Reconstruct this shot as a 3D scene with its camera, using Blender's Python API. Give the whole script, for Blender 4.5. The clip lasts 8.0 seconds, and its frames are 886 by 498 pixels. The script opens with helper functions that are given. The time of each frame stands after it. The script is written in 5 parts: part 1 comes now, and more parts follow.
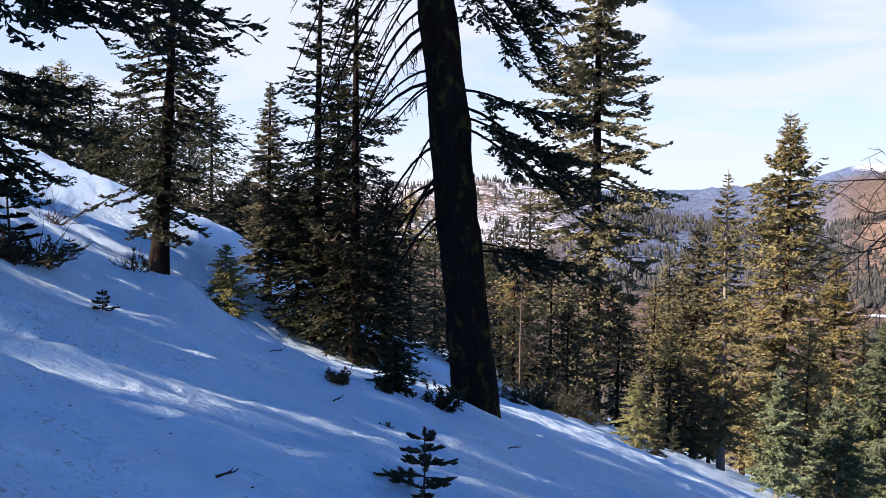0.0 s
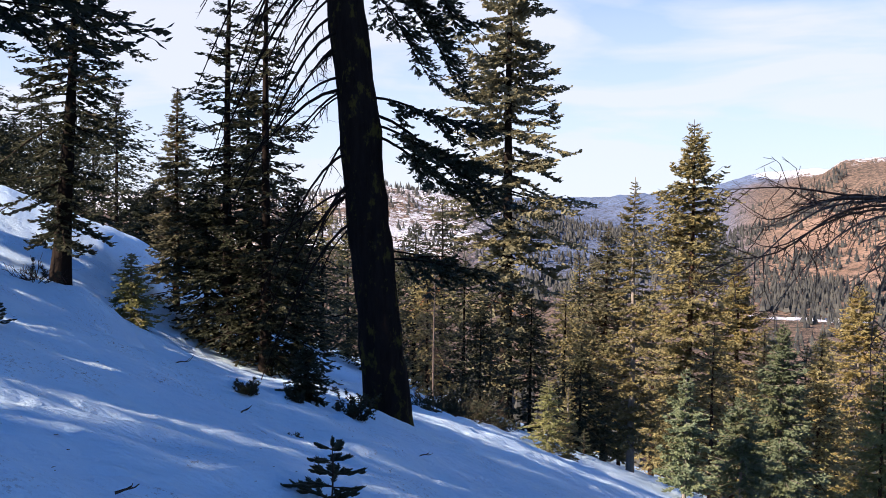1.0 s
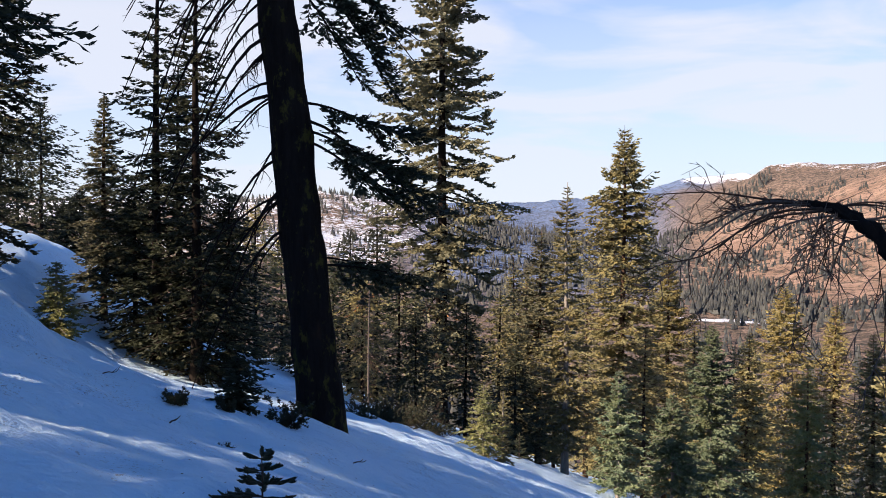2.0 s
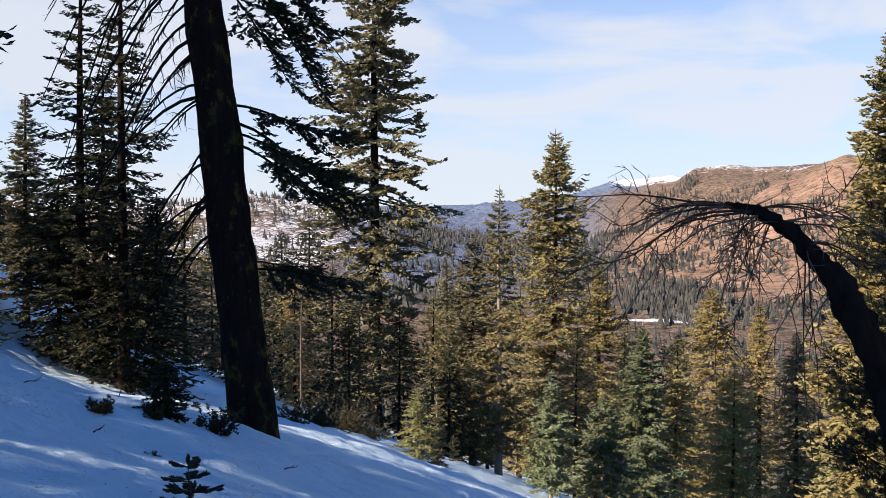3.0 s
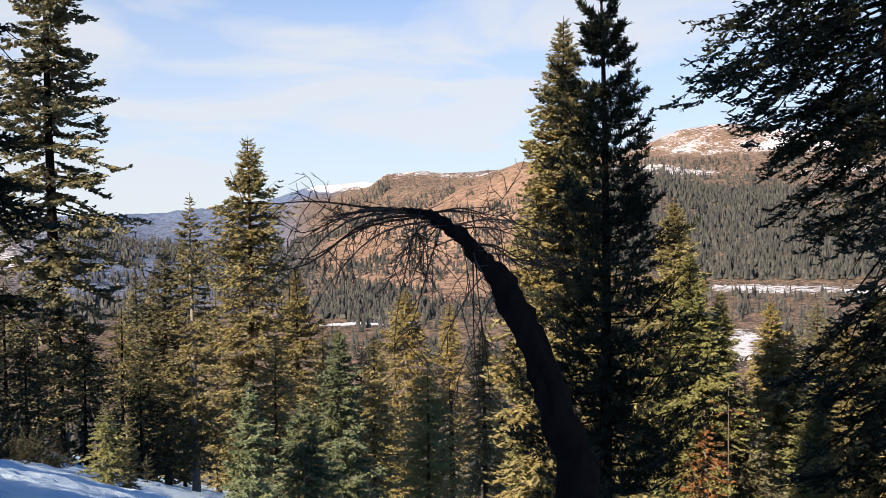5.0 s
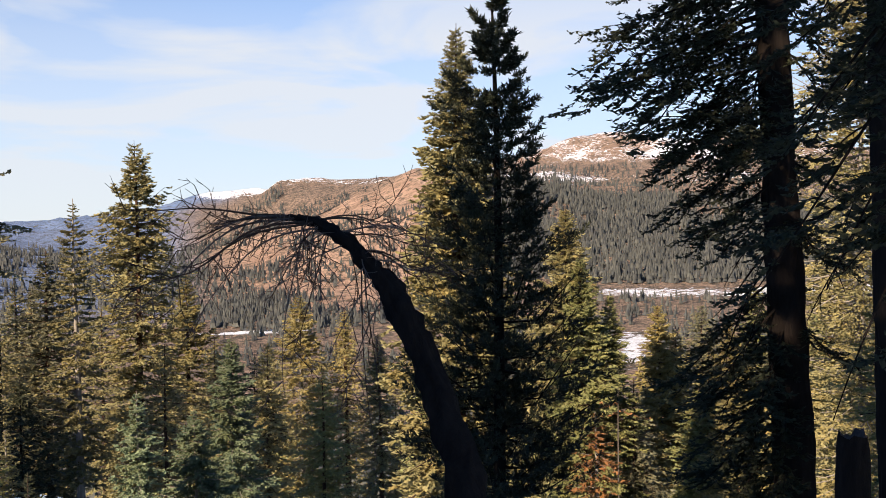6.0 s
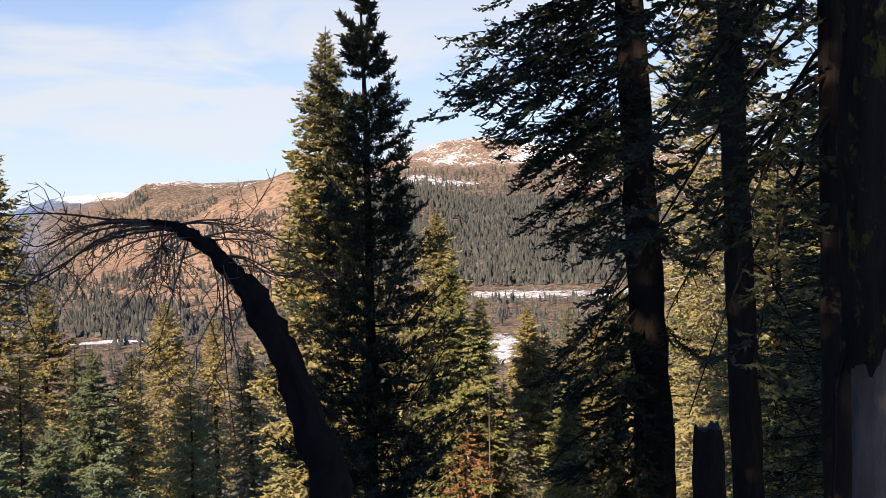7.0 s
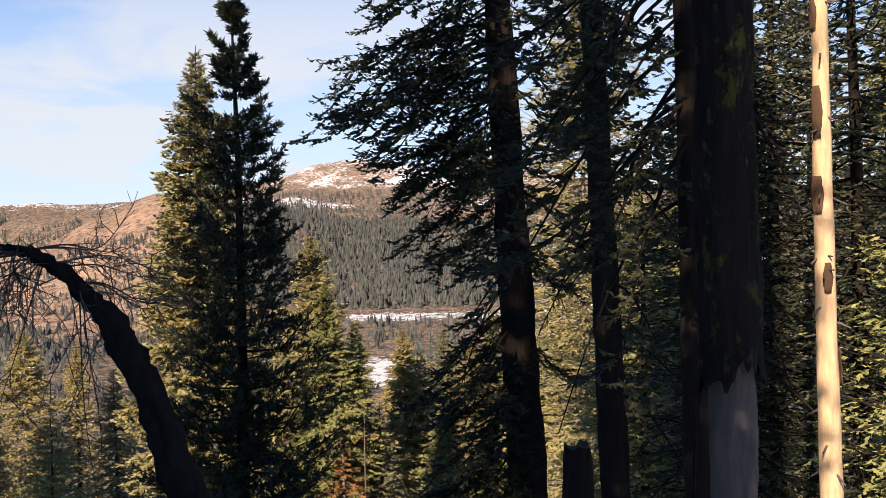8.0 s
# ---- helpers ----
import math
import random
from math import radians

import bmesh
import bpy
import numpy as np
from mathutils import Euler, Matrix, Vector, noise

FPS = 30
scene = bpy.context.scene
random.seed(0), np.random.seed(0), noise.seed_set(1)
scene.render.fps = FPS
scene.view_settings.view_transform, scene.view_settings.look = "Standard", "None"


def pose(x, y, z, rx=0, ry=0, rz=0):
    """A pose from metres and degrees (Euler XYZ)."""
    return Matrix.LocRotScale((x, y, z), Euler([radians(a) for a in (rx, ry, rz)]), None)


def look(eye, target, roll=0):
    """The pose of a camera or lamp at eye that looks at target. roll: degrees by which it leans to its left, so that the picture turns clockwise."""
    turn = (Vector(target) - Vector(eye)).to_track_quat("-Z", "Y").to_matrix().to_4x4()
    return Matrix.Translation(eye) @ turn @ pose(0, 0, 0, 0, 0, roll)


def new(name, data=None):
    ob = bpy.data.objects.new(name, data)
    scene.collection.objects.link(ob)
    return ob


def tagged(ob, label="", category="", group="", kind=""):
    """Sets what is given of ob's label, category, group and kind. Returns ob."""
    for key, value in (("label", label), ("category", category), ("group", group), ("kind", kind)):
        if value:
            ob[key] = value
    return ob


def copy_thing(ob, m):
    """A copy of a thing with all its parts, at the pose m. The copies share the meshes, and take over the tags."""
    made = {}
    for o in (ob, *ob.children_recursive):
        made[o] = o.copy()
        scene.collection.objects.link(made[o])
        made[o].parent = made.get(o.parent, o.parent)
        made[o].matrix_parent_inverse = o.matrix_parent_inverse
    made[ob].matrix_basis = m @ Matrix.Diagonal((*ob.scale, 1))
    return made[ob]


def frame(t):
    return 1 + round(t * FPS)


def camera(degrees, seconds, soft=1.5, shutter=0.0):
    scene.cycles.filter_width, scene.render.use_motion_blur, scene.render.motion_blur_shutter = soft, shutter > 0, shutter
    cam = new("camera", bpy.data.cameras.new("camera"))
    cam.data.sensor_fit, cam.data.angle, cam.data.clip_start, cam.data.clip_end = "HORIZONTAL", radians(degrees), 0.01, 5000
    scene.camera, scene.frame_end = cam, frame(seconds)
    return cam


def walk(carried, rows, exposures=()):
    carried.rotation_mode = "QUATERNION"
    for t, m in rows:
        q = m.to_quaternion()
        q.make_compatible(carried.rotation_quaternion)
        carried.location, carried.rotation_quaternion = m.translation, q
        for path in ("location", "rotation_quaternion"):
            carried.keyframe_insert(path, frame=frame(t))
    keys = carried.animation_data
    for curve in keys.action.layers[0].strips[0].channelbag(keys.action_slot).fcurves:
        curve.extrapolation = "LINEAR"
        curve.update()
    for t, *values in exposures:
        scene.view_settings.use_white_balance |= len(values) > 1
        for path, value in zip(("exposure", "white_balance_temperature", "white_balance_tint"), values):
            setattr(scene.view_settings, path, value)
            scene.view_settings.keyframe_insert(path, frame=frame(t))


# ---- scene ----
EYE = 1.55
cam = camera(49.7, 8.0, soft=0.6)
# seconds, x, y, z from the first eye, yaw, pitch, roll
ROWS = [
    (0.0, 0.000, 0.000, 0.000, 0.00, -3.07, -0.88),
    (0.5, 0.022, -0.006, 0.005, -2.90, -2.83, -0.88),
    (1.0, 0.040, -0.005, 0.004, -5.19, -2.55, -0.79),
    (1.5, 0.059, -0.002, 0.004, -7.35, -2.34, -0.65),
    (1.7, 0.065, -0.002, 0.005, -7.95, -2.26, -0.60),
    (2.8, 0.095, -0.003, 0.008, -12.40, -2.00, -0.35),
    (3.0, 0.103, -0.004, 0.009, -13.10, -1.98, -0.30),
    (3.5, 0.135, -0.006, 0.008, -18.33, -1.96, -0.16),
    (4.0, 0.168, -0.020, 0.010, -22.73, -1.92, 0.36),
    (4.5, 0.194, -0.045, 0.013, -26.66, -1.83, 0.59),
    (4.7, 0.204, -0.056, 0.014, -28.60, -1.78, 0.66),
    (5.8, 0.254, -0.102, 0.014, -36.25, -1.38, 0.94),
    (6.0, 0.263, -0.108, 0.014, -37.44, -1.37, 0.96),
    (6.5, 0.298, -0.122, 0.013, -40.76, -1.37, 1.08),
    (7.0, 0.323, -0.132, 0.015, -45.09, -1.29, 1.24),
    (7.5, 0.343, -0.148, 0.021, -49.39, -0.77, 1.33),
    (8.0, 0.362, -0.171, 0.026, -52.53, -0.10, 1.39),
]
walk(cam, [(t, pose(x, y, EYE + z, 90 + pitch, roll, yaw)) for t, x, y, z, yaw, pitch, roll in ROWS], exposures=[(0.0, 1.70, 5580, 17), (1.5, 1.64, 5700, 15), (3.0, 1.50, 5780, 11), (4.5, 1.50, 5900, 10), (6.5, 1.54, 6000, 10), (8.0, 1.56, 6050, 10)])

# ---- sky and sun ----
SUN_AZ, SUN_EL = -108.0, 30.0


def heading(az, el):
    a, e = radians(az), radians(el)
    return Vector((math.sin(a) * math.cos(e), math.cos(a) * math.cos(e), math.sin(e)))


def build_sky():
    world = bpy.data.worlds.new("sky")
    scene.world = world
    world.use_nodes = True
    nt = world.node_tree
    nt.nodes.clear()
    out = nt.nodes.new("ShaderNodeOutputWorld")
    back = nt.nodes.new("ShaderNodeBackground")
    back.inputs["Strength"].default_value = 0.054
    sky = nt.nodes.new("ShaderNodeTexSky")
    sky.sky_type = "NISHITA"
    sky.sun_disc = False
    sky.sun_elevation = radians(SUN_EL)
    sky.sun_rotation = radians(SUN_AZ)
    sky.altitude = 2000
    sky.air_density, sky.dust_density, sky.ozone_density = 1.0, 0.3, 4.5
    # thin cirrus: soft noise stretched along the sky dome, denser towards the horizon
    geo = nt.nodes.new("ShaderNodeTexCoord")
    mapping = nt.nodes.new("ShaderNodeMapping")
    mapping.inputs["Scale"].default_value = (1.6, 1.6, 7.0)
    mapping.inputs["Rotation"].default_value = (0.10, 0.06, 0.5)
    noise_tex = nt.nodes.new("ShaderNodeTexNoise")
    noise_tex.inputs["Scale"].default_value = 1.7
    noise_tex.inputs["Detail"].default_value = 6
    noise_tex.inputs["Roughness"].default_value = 0.5
    noise_tex.inputs["Distortion"].default_value = 0.4
    ramp = nt.nodes.new("ShaderNodeValToRGB")
    ramp.color_ramp.elements[0].position, ramp.color_ramp.elements[0].color = 0.29, (0.0, 0.0, 0.0, 1)
    ramp.color_ramp.elements[1].position, ramp.color_ramp.elements[1].color = 0.54, (0.9, 0.9, 0.9, 1)
    sep = nt.nodes.new("ShaderNodeSeparateXYZ")
    low = nt.nodes.new("ShaderNodeMapRange")
    low.inputs["From Min"].default_value, low.inputs["From Max"].default_value = 0.0, 0.26
    low.inputs["To Min"].default_value, low.inputs["To Max"].default_value = 0.9, 0.38
    high = nt.nodes.new("ShaderNodeMapRange")
    high.inputs["From Min"].default_value, high.inputs["From Max"].default_value = 0.19, 0.42
    high.inputs["To Min"].default_value, high.inputs["To Max"].default_value = 1.0, 0.0
    thin = nt.nodes.new("ShaderNodeMath")
    thin.operation = "MULTIPLY"
    add = nt.nodes.new("ShaderNodeMath")
    add.operation, add.use_clamp = "MAXIMUM", True
    mix = nt.nodes.new("ShaderNodeMix")
    mix.data_type = "RGBA"
    mix.inputs["B"].default_value = (5.6, 5.4, 5.15, 1)
    ln = nt.links.new
    ln(geo.outputs["Generated"], mapping.inputs["Vector"])
    ln(mapping.outputs["Vector"], noise_tex.inputs["Vector"])
    ln(noise_tex.outputs["Fac"], ramp.inputs["Fac"])
    ln(geo.outputs["Generated"], sep.inputs["Vector"])
    ln(sep.outputs["Z"], low.inputs["Value"])
    ln(ramp.outputs["Color"], add.inputs[0])
    ln(low.outputs["Result"], add.inputs[1])
    ln(sep.outputs["Z"], high.inputs["Value"])
    ln(add.outputs["Value"], thin.inputs[0])
    ln(high.outputs["Result"], thin.inputs[1])
    ln(thin.outputs["Value"], mix.inputs["Factor"])
    deep = nt.nodes.new("ShaderNodeMix")
    deep.data_type, deep.blend_type = "RGBA", "MULTIPLY"
    deep.inputs["Factor"].default_value = 1.0
    deep.inputs["B"].default_value = (0.76, 1.0, 1.10, 1)
    ln(sky.outputs["Color"], deep.inputs["A"])
    ln(deep.outputs["Result"], mix.inputs["A"])
    ln(mix.outputs["Result"], back.inputs["Color"])
    ln(back.outputs["Background"], out.inputs["Surface"])


build_sky()
sun = new("sun", bpy.data.lights.new("sun", "SUN"))
sun.data.energy = 5.0
sun.data.angle = radians(0.5)
sun.data.color = (1.0, 0.75, 0.50)
sun.matrix_world = look(heading(SUN_AZ, SUN_EL) * 60, (0, 0, 0))


# ---- materials ----
def rgba(c):
    return (*c, 1)


def material(name, rough=0.8, spec=0.3):
    m = bpy.data.materials.new(name)
    m.use_nodes = True
    bsdf = m.node_tree.nodes["Principled BSDF"]
    bsdf.inputs["Roughness"].default_value = rough
    bsdf.inputs["Specular IOR Level"].default_value = spec
    return m, m.node_tree, bsdf


def noise_node(nt, scale, detail=4, rough=0.55, stretch=(1, 1, 1)):
    tc = nt.nodes.new("ShaderNodeTexCoord")
    mp = nt.nodes.new("ShaderNodeMapping")
    mp.inputs["Scale"].default_value = stretch
    n = nt.nodes.new("ShaderNodeTexNoise")
    n.inputs["Scale"].default_value, n.inputs["Detail"].default_value, n.inputs["Roughness"].default_value = scale, detail, rough
    nt.links.new(tc.outputs["Object"], mp.inputs["Vector"])
    nt.links.new(mp.outputs["Vector"], n.inputs["Vector"])
    return n


def ramp_node(nt, source, stops):
    r = nt.nodes.new("ShaderNodeValToRGB")
    els = r.color_ramp.elements
    while len(els) < len(stops):
        els.new(0.5)
    for e, (p, c) in zip(els, stops):
        e.position, e.color = p, rgba(c)
    nt.links.new(source, r.inputs["Fac"])
    return r


def mix_node(nt, fac, a, b):
    m = nt.nodes.new("ShaderNodeMix")
    m.data_type = "RGBA"
    for socket, v in ((m.inputs["Factor"], fac), (m.inputs["A"], a), (m.inputs["B"], b)):
        if isinstance(v, bpy.types.NodeSocket):
            nt.links.new(v, socket)
        elif isinstance(v, tuple):
            socket.default_value = rgba(v)
        else:
            socket.default_value = v
    return m.outputs["Result"]


def bump_node(nt, bsdf, height, strength, distance):
    b = nt.nodes.new("ShaderNodeBump")
    b.inputs["Strength"].default_value, b.inputs["Distance"].default_value = strength, distance
    nt.links.new(height, b.inputs["Height"])
    nt.links.new(b.outputs["Normal"], bsdf.inputs["Normal"])


def foliage_material(name, dark, light):
    """Needles: colour varies by shoot, by tree and in soft patches; a little light passes through."""
    m, nt, bsdf = material(name, 0.6, 0.2)
    geo = nt.nodes.new("ShaderNodeNewGeometry")
    info = nt.nodes.new("ShaderNodeObjectInfo")
    patch = noise_node(nt, 0.6, 3)
    mid = [tuple(d + (c - d) * f for d, c in zip(dark, light)) for f in (0.3, 0.9)]
    ramp = ramp_node(nt, geo.outputs["Random Per Island"], [(0.0, mid[0]), (1.0, mid[1])])
    old = tuple(0.5 * (a + b) * k for a, b, k in zip(dark, light, (1.25, 1.0, 0.6)))
    spread = ramp_node(nt, patch.outputs["Fac"], [(0.45, (0, 0, 0)), (0.7, (0.6, 0.6, 0.6))])
    col = mix_node(nt, spread.outputs["Color"], ramp.outputs["Color"], old)
    hsv = nt.nodes.new("ShaderNodeHueSaturation")
    val = nt.nodes.new("ShaderNodeMapRange")
    val.inputs["To Min"].default_value, val.inputs["To Max"].default_value = 0.8, 1.2
    nt.links.new(info.outputs["Random"], val.inputs["Value"])
    nt.links.new(val.outputs["Result"], hsv.inputs["Value"])
    nt.links.new(col, hsv.inputs["Color"])
    nt.links.new(hsv.outputs["Color"], bsdf.inputs["Base Color"])
    tr = nt.nodes.new("ShaderNodeBsdfTranslucent")
    nt.links.new(hsv.outputs["Color"], tr.inputs["Color"])
    add = nt.nodes.new("ShaderNodeMixShader")
    add.inputs["Fac"].default_value = 0.22
    out = nt.nodes["Material Output"]
    nt.links.new(bsdf.outputs["BSDF"], add.inputs[1])
    nt.links.new(tr.outputs["BSDF"], add.inputs[2])
    nt.links.new(add.outputs["Shader"], out.inputs["Surface"])
    return m


def bark_material(name, dark, light, moss=None, moss_amount=0.0, depth=0.03, scale=9.0):
    """Furrowed bark: plates stretched along the trunk, fine grain, lichen patches."""
    m, nt, bsdf = material(name, 0.95, 0.05)
    plates = noise_node(nt, scale, 6, 0.65, (1, 1, 0.22))
    grain = noise_node(nt, scale * 6, 4, 0.6, (1, 1, 0.3))
    ramp = ramp_node(nt, plates.outputs["Fac"], [(0.33, dark), (0.62, light)])
    col = mix_node(nt, grain.outputs["Fac"], ramp.outputs["Color"], tuple(0.75 * c for c in light))
    if moss:
        spots = noise_node(nt, 3.2, 7, 0.7, (1, 1, 0.6))
        mask = ramp_node(nt, spots.outputs["Fac"], [(0.60 - moss_amount, (0, 0, 0)), (0.66 - moss_amount, (0.85, 0.85, 0.85))])
        col = mix_node(nt, mask.outputs["Color"], col, moss)
    nt.links.new(col, bsdf.inputs["Base Color"])
    mx = nt.nodes.new("ShaderNodeMath")
    mx.operation = "MULTIPLY_ADD"
    mx.inputs[1].default_value = 0.25
    nt.links.new(grain.outputs["Fac"], mx.inputs[0])
    nt.links.new(plates.outputs["Fac"], mx.inputs[2])
    bump_node(nt, bsdf, mx.outputs["Value"], 0.9, depth)
    return m


def snow_material():
    m, nt, bsdf = material("snow", 0.55, 0.3)
    big = noise_node(nt, 0.35, 5, 0.6)
    fine = noise_node(nt, 9.0, 6, 0.65)
    grains = noise_node(nt, 70.0, 3, 0.6)
    pits = noise_node(nt, 2.6, 4, 0.6, (0.6, 1.5, 1.0))
    litter = noise_node(nt, 26.0, 5, 0.75)
    # blue skylight is partly put into the snow's base colour
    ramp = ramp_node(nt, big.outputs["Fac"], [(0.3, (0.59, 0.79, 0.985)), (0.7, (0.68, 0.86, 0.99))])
    # needle litter and dust collected in drifts
    where = ramp_node(nt, noise_node(nt, 0.8, 4, 0.6).outputs["Fac"], [(0.47, (0, 0, 0)), (0.60, (0.7, 0.7, 0.7))])
    specks = ramp_node(nt, litter.outputs["Fac"], [(0.55, (0, 0, 0)), (0.64, (1, 1, 1))])
    mask = nt.nodes.new("ShaderNodeMath")
    mask.operation = "MULTIPLY"
    nt.links.new(where.outputs["Color"], mask.inputs[0])
    nt.links.new(specks.outputs["Color"], mask.inputs[1])
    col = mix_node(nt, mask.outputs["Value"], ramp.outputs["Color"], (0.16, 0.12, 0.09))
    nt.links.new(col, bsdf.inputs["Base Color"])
    h = nt.nodes.new("ShaderNodeMath")
    h.operation = "MULTIPLY_ADD"
    h.inputs[1].default_value = 0.12
    nt.links.new(grains.outputs["Fac"], h.inputs[0])
    nt.links.new(fine.outputs["Fac"], h.inputs[2])
    h2 = nt.nodes.new("ShaderNodeMath")
    h2.operation = "MULTIPLY_ADD"
    h2.inputs[1].default_value = 2.2
    nt.links.new(pits.outputs["Fac"], h2.inputs[0])
    nt.links.new(h.outputs["Value"], h2.inputs[2])
    bump_node(nt, bsdf, h2.outputs["Value"], 0.8, 0.06)
    return m


def hills_material():
    """Distant ground: brush, bare reddish soil, granite, patchy snow and painted blue haze, by three vertex weights."""
    m, nt, bsdf = material("hillside", 0.95, 0.1)
    at = nt.nodes.new("ShaderNodeVertexColor")
    at.layer_name = "cover"
    sep = nt.nodes.new("ShaderNodeSeparateColor")
    nt.links.new(at.outputs["Color"], sep.inputs["Color"])
    n1 = noise_node(nt, 0.012, 8, 0.7)
    n2 = noise_node(nt, 0.085, 8, 0.75, (1, 1, 2.0))
    n3 = noise_node(nt, 0.16, 3, 0.6)
    brush = ramp_node(nt, n3.outputs["Fac"], [(0.35, (0.075, 0.064, 0.055)), (0.65, (0.29, 0.215, 0.17))])
    soil = ramp_node(nt, n1.outputs["Fac"], [(0.35, (0.24, 0.160, 0.118)), (0.65, (0.43, 0.305, 0.23))])
    col = mix_node(nt, sep.outputs["Green"], brush.outputs["Color"], soil.outputs["Color"])
    # blue haze of distance painted into the ground colour
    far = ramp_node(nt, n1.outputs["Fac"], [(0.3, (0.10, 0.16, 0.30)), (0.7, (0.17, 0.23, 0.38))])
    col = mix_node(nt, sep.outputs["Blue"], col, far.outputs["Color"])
    scrub = ramp_node(nt, noise_node(nt, 0.06, 7, 0.8).outputs["Fac"], [(0.48, (0, 0, 0)), (0.58, (0.85, 0.85, 0.85))])
    col = mix_node(nt, scrub.outputs["Color"], col, (0.05, 0.052, 0.045))
    lim = nt.nodes.new("ShaderNodeMath")
    lim.operation = "SUBTRACT"
    sm = nt.nodes.new("ShaderNodeMath")
    sm.operation = "MULTIPLY_ADD"
    sm.inputs[1].default_value = 0.6
    nt.links.new(n1.outputs["Fac"], sm.inputs[0])
    nt.links.new(n2.outputs["Fac"], sm.inputs[2])
    th = nt.nodes.new("ShaderNodeMapRange")
    th.inputs["To Min"].default_value, th.inputs["To Max"].default_value = 1.25, 0.45
    nt.links.new(sep.outputs["Red"], th.inputs["Value"])
    nt.links.new(sm.outputs["Value"], lim.inputs[0])
    nt.links.new(th.outputs["Result"], lim.inputs[1])
    edge = nt.nodes.new("ShaderNodeMapRange")
    edge.inputs["From Min"].default_value, edge.inputs["From Max"].default_value = 0.0, 0.05
    nt.links.new(lim.outputs["Value"], edge.inputs["Value"])
    col = mix_node(nt, edge.outputs["Result"], col, (0.66, 0.71, 0.80))
    nt.links.new(col, bsdf.inputs["Base Color"])
    bump_node(nt, bsdf, n2.outputs["Fac"], 1.0, 9.0)
    return m


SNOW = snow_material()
HILLS = hills_material()
# near black: the shade these trees stand in is put into the needle colour
FOL_SHADED = foliage_material("needles dark green, shaded", (0.017, 0.022, 0.014), (0.048, 0.055, 0.031))
# olive to fresh green are brightened past real needles for the sunlit trees
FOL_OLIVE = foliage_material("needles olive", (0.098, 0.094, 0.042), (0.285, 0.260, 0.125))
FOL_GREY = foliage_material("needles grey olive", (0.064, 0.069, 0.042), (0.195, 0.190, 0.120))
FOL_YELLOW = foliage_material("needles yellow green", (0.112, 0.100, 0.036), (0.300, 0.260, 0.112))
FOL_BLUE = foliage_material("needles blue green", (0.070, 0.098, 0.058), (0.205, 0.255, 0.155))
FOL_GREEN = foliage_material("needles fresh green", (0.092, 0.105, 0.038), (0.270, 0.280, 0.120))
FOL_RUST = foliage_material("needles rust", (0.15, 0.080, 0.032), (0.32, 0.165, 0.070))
# distant needles: blue haze and bluish shade put into the colour
FOL_HAZED = foliage_material("needles far, hazed blue", (0.007, 0.013, 0.028), (0.082, 0.088, 0.082))
# dark and mossy bark are blacker than their own tone, shade in the colour
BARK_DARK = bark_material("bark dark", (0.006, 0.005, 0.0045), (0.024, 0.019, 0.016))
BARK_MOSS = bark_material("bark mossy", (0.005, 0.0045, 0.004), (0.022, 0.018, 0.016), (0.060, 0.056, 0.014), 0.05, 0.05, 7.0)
BARK_GREY = bark_material("bark grey", (0.10, 0.09, 0.08), (0.27, 0.25, 0.22))
BARK_RED = bark_material("bark reddish", (0.025, 0.017, 0.013), (0.085, 0.052, 0.036))
WOOD_BARE = bark_material("wood bare", (0.24, 0.16, 0.09), (0.52, 0.38, 0.24), None, 0, 0.012, 14.0)
# weathered wood, darkened further to carry the peeled trunk's shade in its colour
WOOD_GREY = bark_material("wood weathered", (0.034, 0.030, 0.028), (0.115, 0.098, 0.090), None, 0, 0.04, 8.0)
TWIG = bark_material("twig bark", (0.030, 0.022, 0.018), (0.085, 0.060, 0.045), None, 0, 0.004, 30.0)
TWIG_GREY = bark_material("dead twig bark", (0.05, 0.042, 0.038), (0.14, 0.12, 0.105), None, 0, 0.004, 30.0)


# ---- noise and mesh helpers ----
def lattice(seed, size=256):
    return np.random.RandomState(seed).rand(size, size)


LATTICES = [lattice(s) for s in range(8)]


def value_noise(x, y, seed=0):
    """Smooth noise on a plane, 0 to 1."""
    g = LATTICES[seed % 8]
    xi, yi = np.floor(x).astype(int), np.floor(y).astype(int)
    fx, fy = x - xi, y - yi
    fx, fy = fx * fx * (3 - 2 * fx), fy * fy * (3 - 2 * fy)
    a, b = g[xi % 256, yi % 256], g[(xi + 1) % 256, yi % 256]
    c, d = g[xi % 256, (yi + 1) % 256], g[(xi + 1) % 256, (yi + 1) % 256]
    return (a * (1 - fx) + b * fx) * (1 - fy) + (c * (1 - fx) + d * fx) * fy


def fbm(x, y, octaves=4, seed=0, gain=0.5):
    total, amp, norm = 0 * x, 1.0, 0.0
    for k in range(octaves):
        total = total + amp * (value_noise(x * 2 ** k + 17.3 * k, y * 2 ** k - 9.1 * k, seed + k) - 0.5)
        norm += amp
        amp *= gain
    return total / norm * 2


def step(a, b, v):
    t = np.clip((v - a) / (b - a), 0, 1)
    return t * t * (3 - 2 * t)


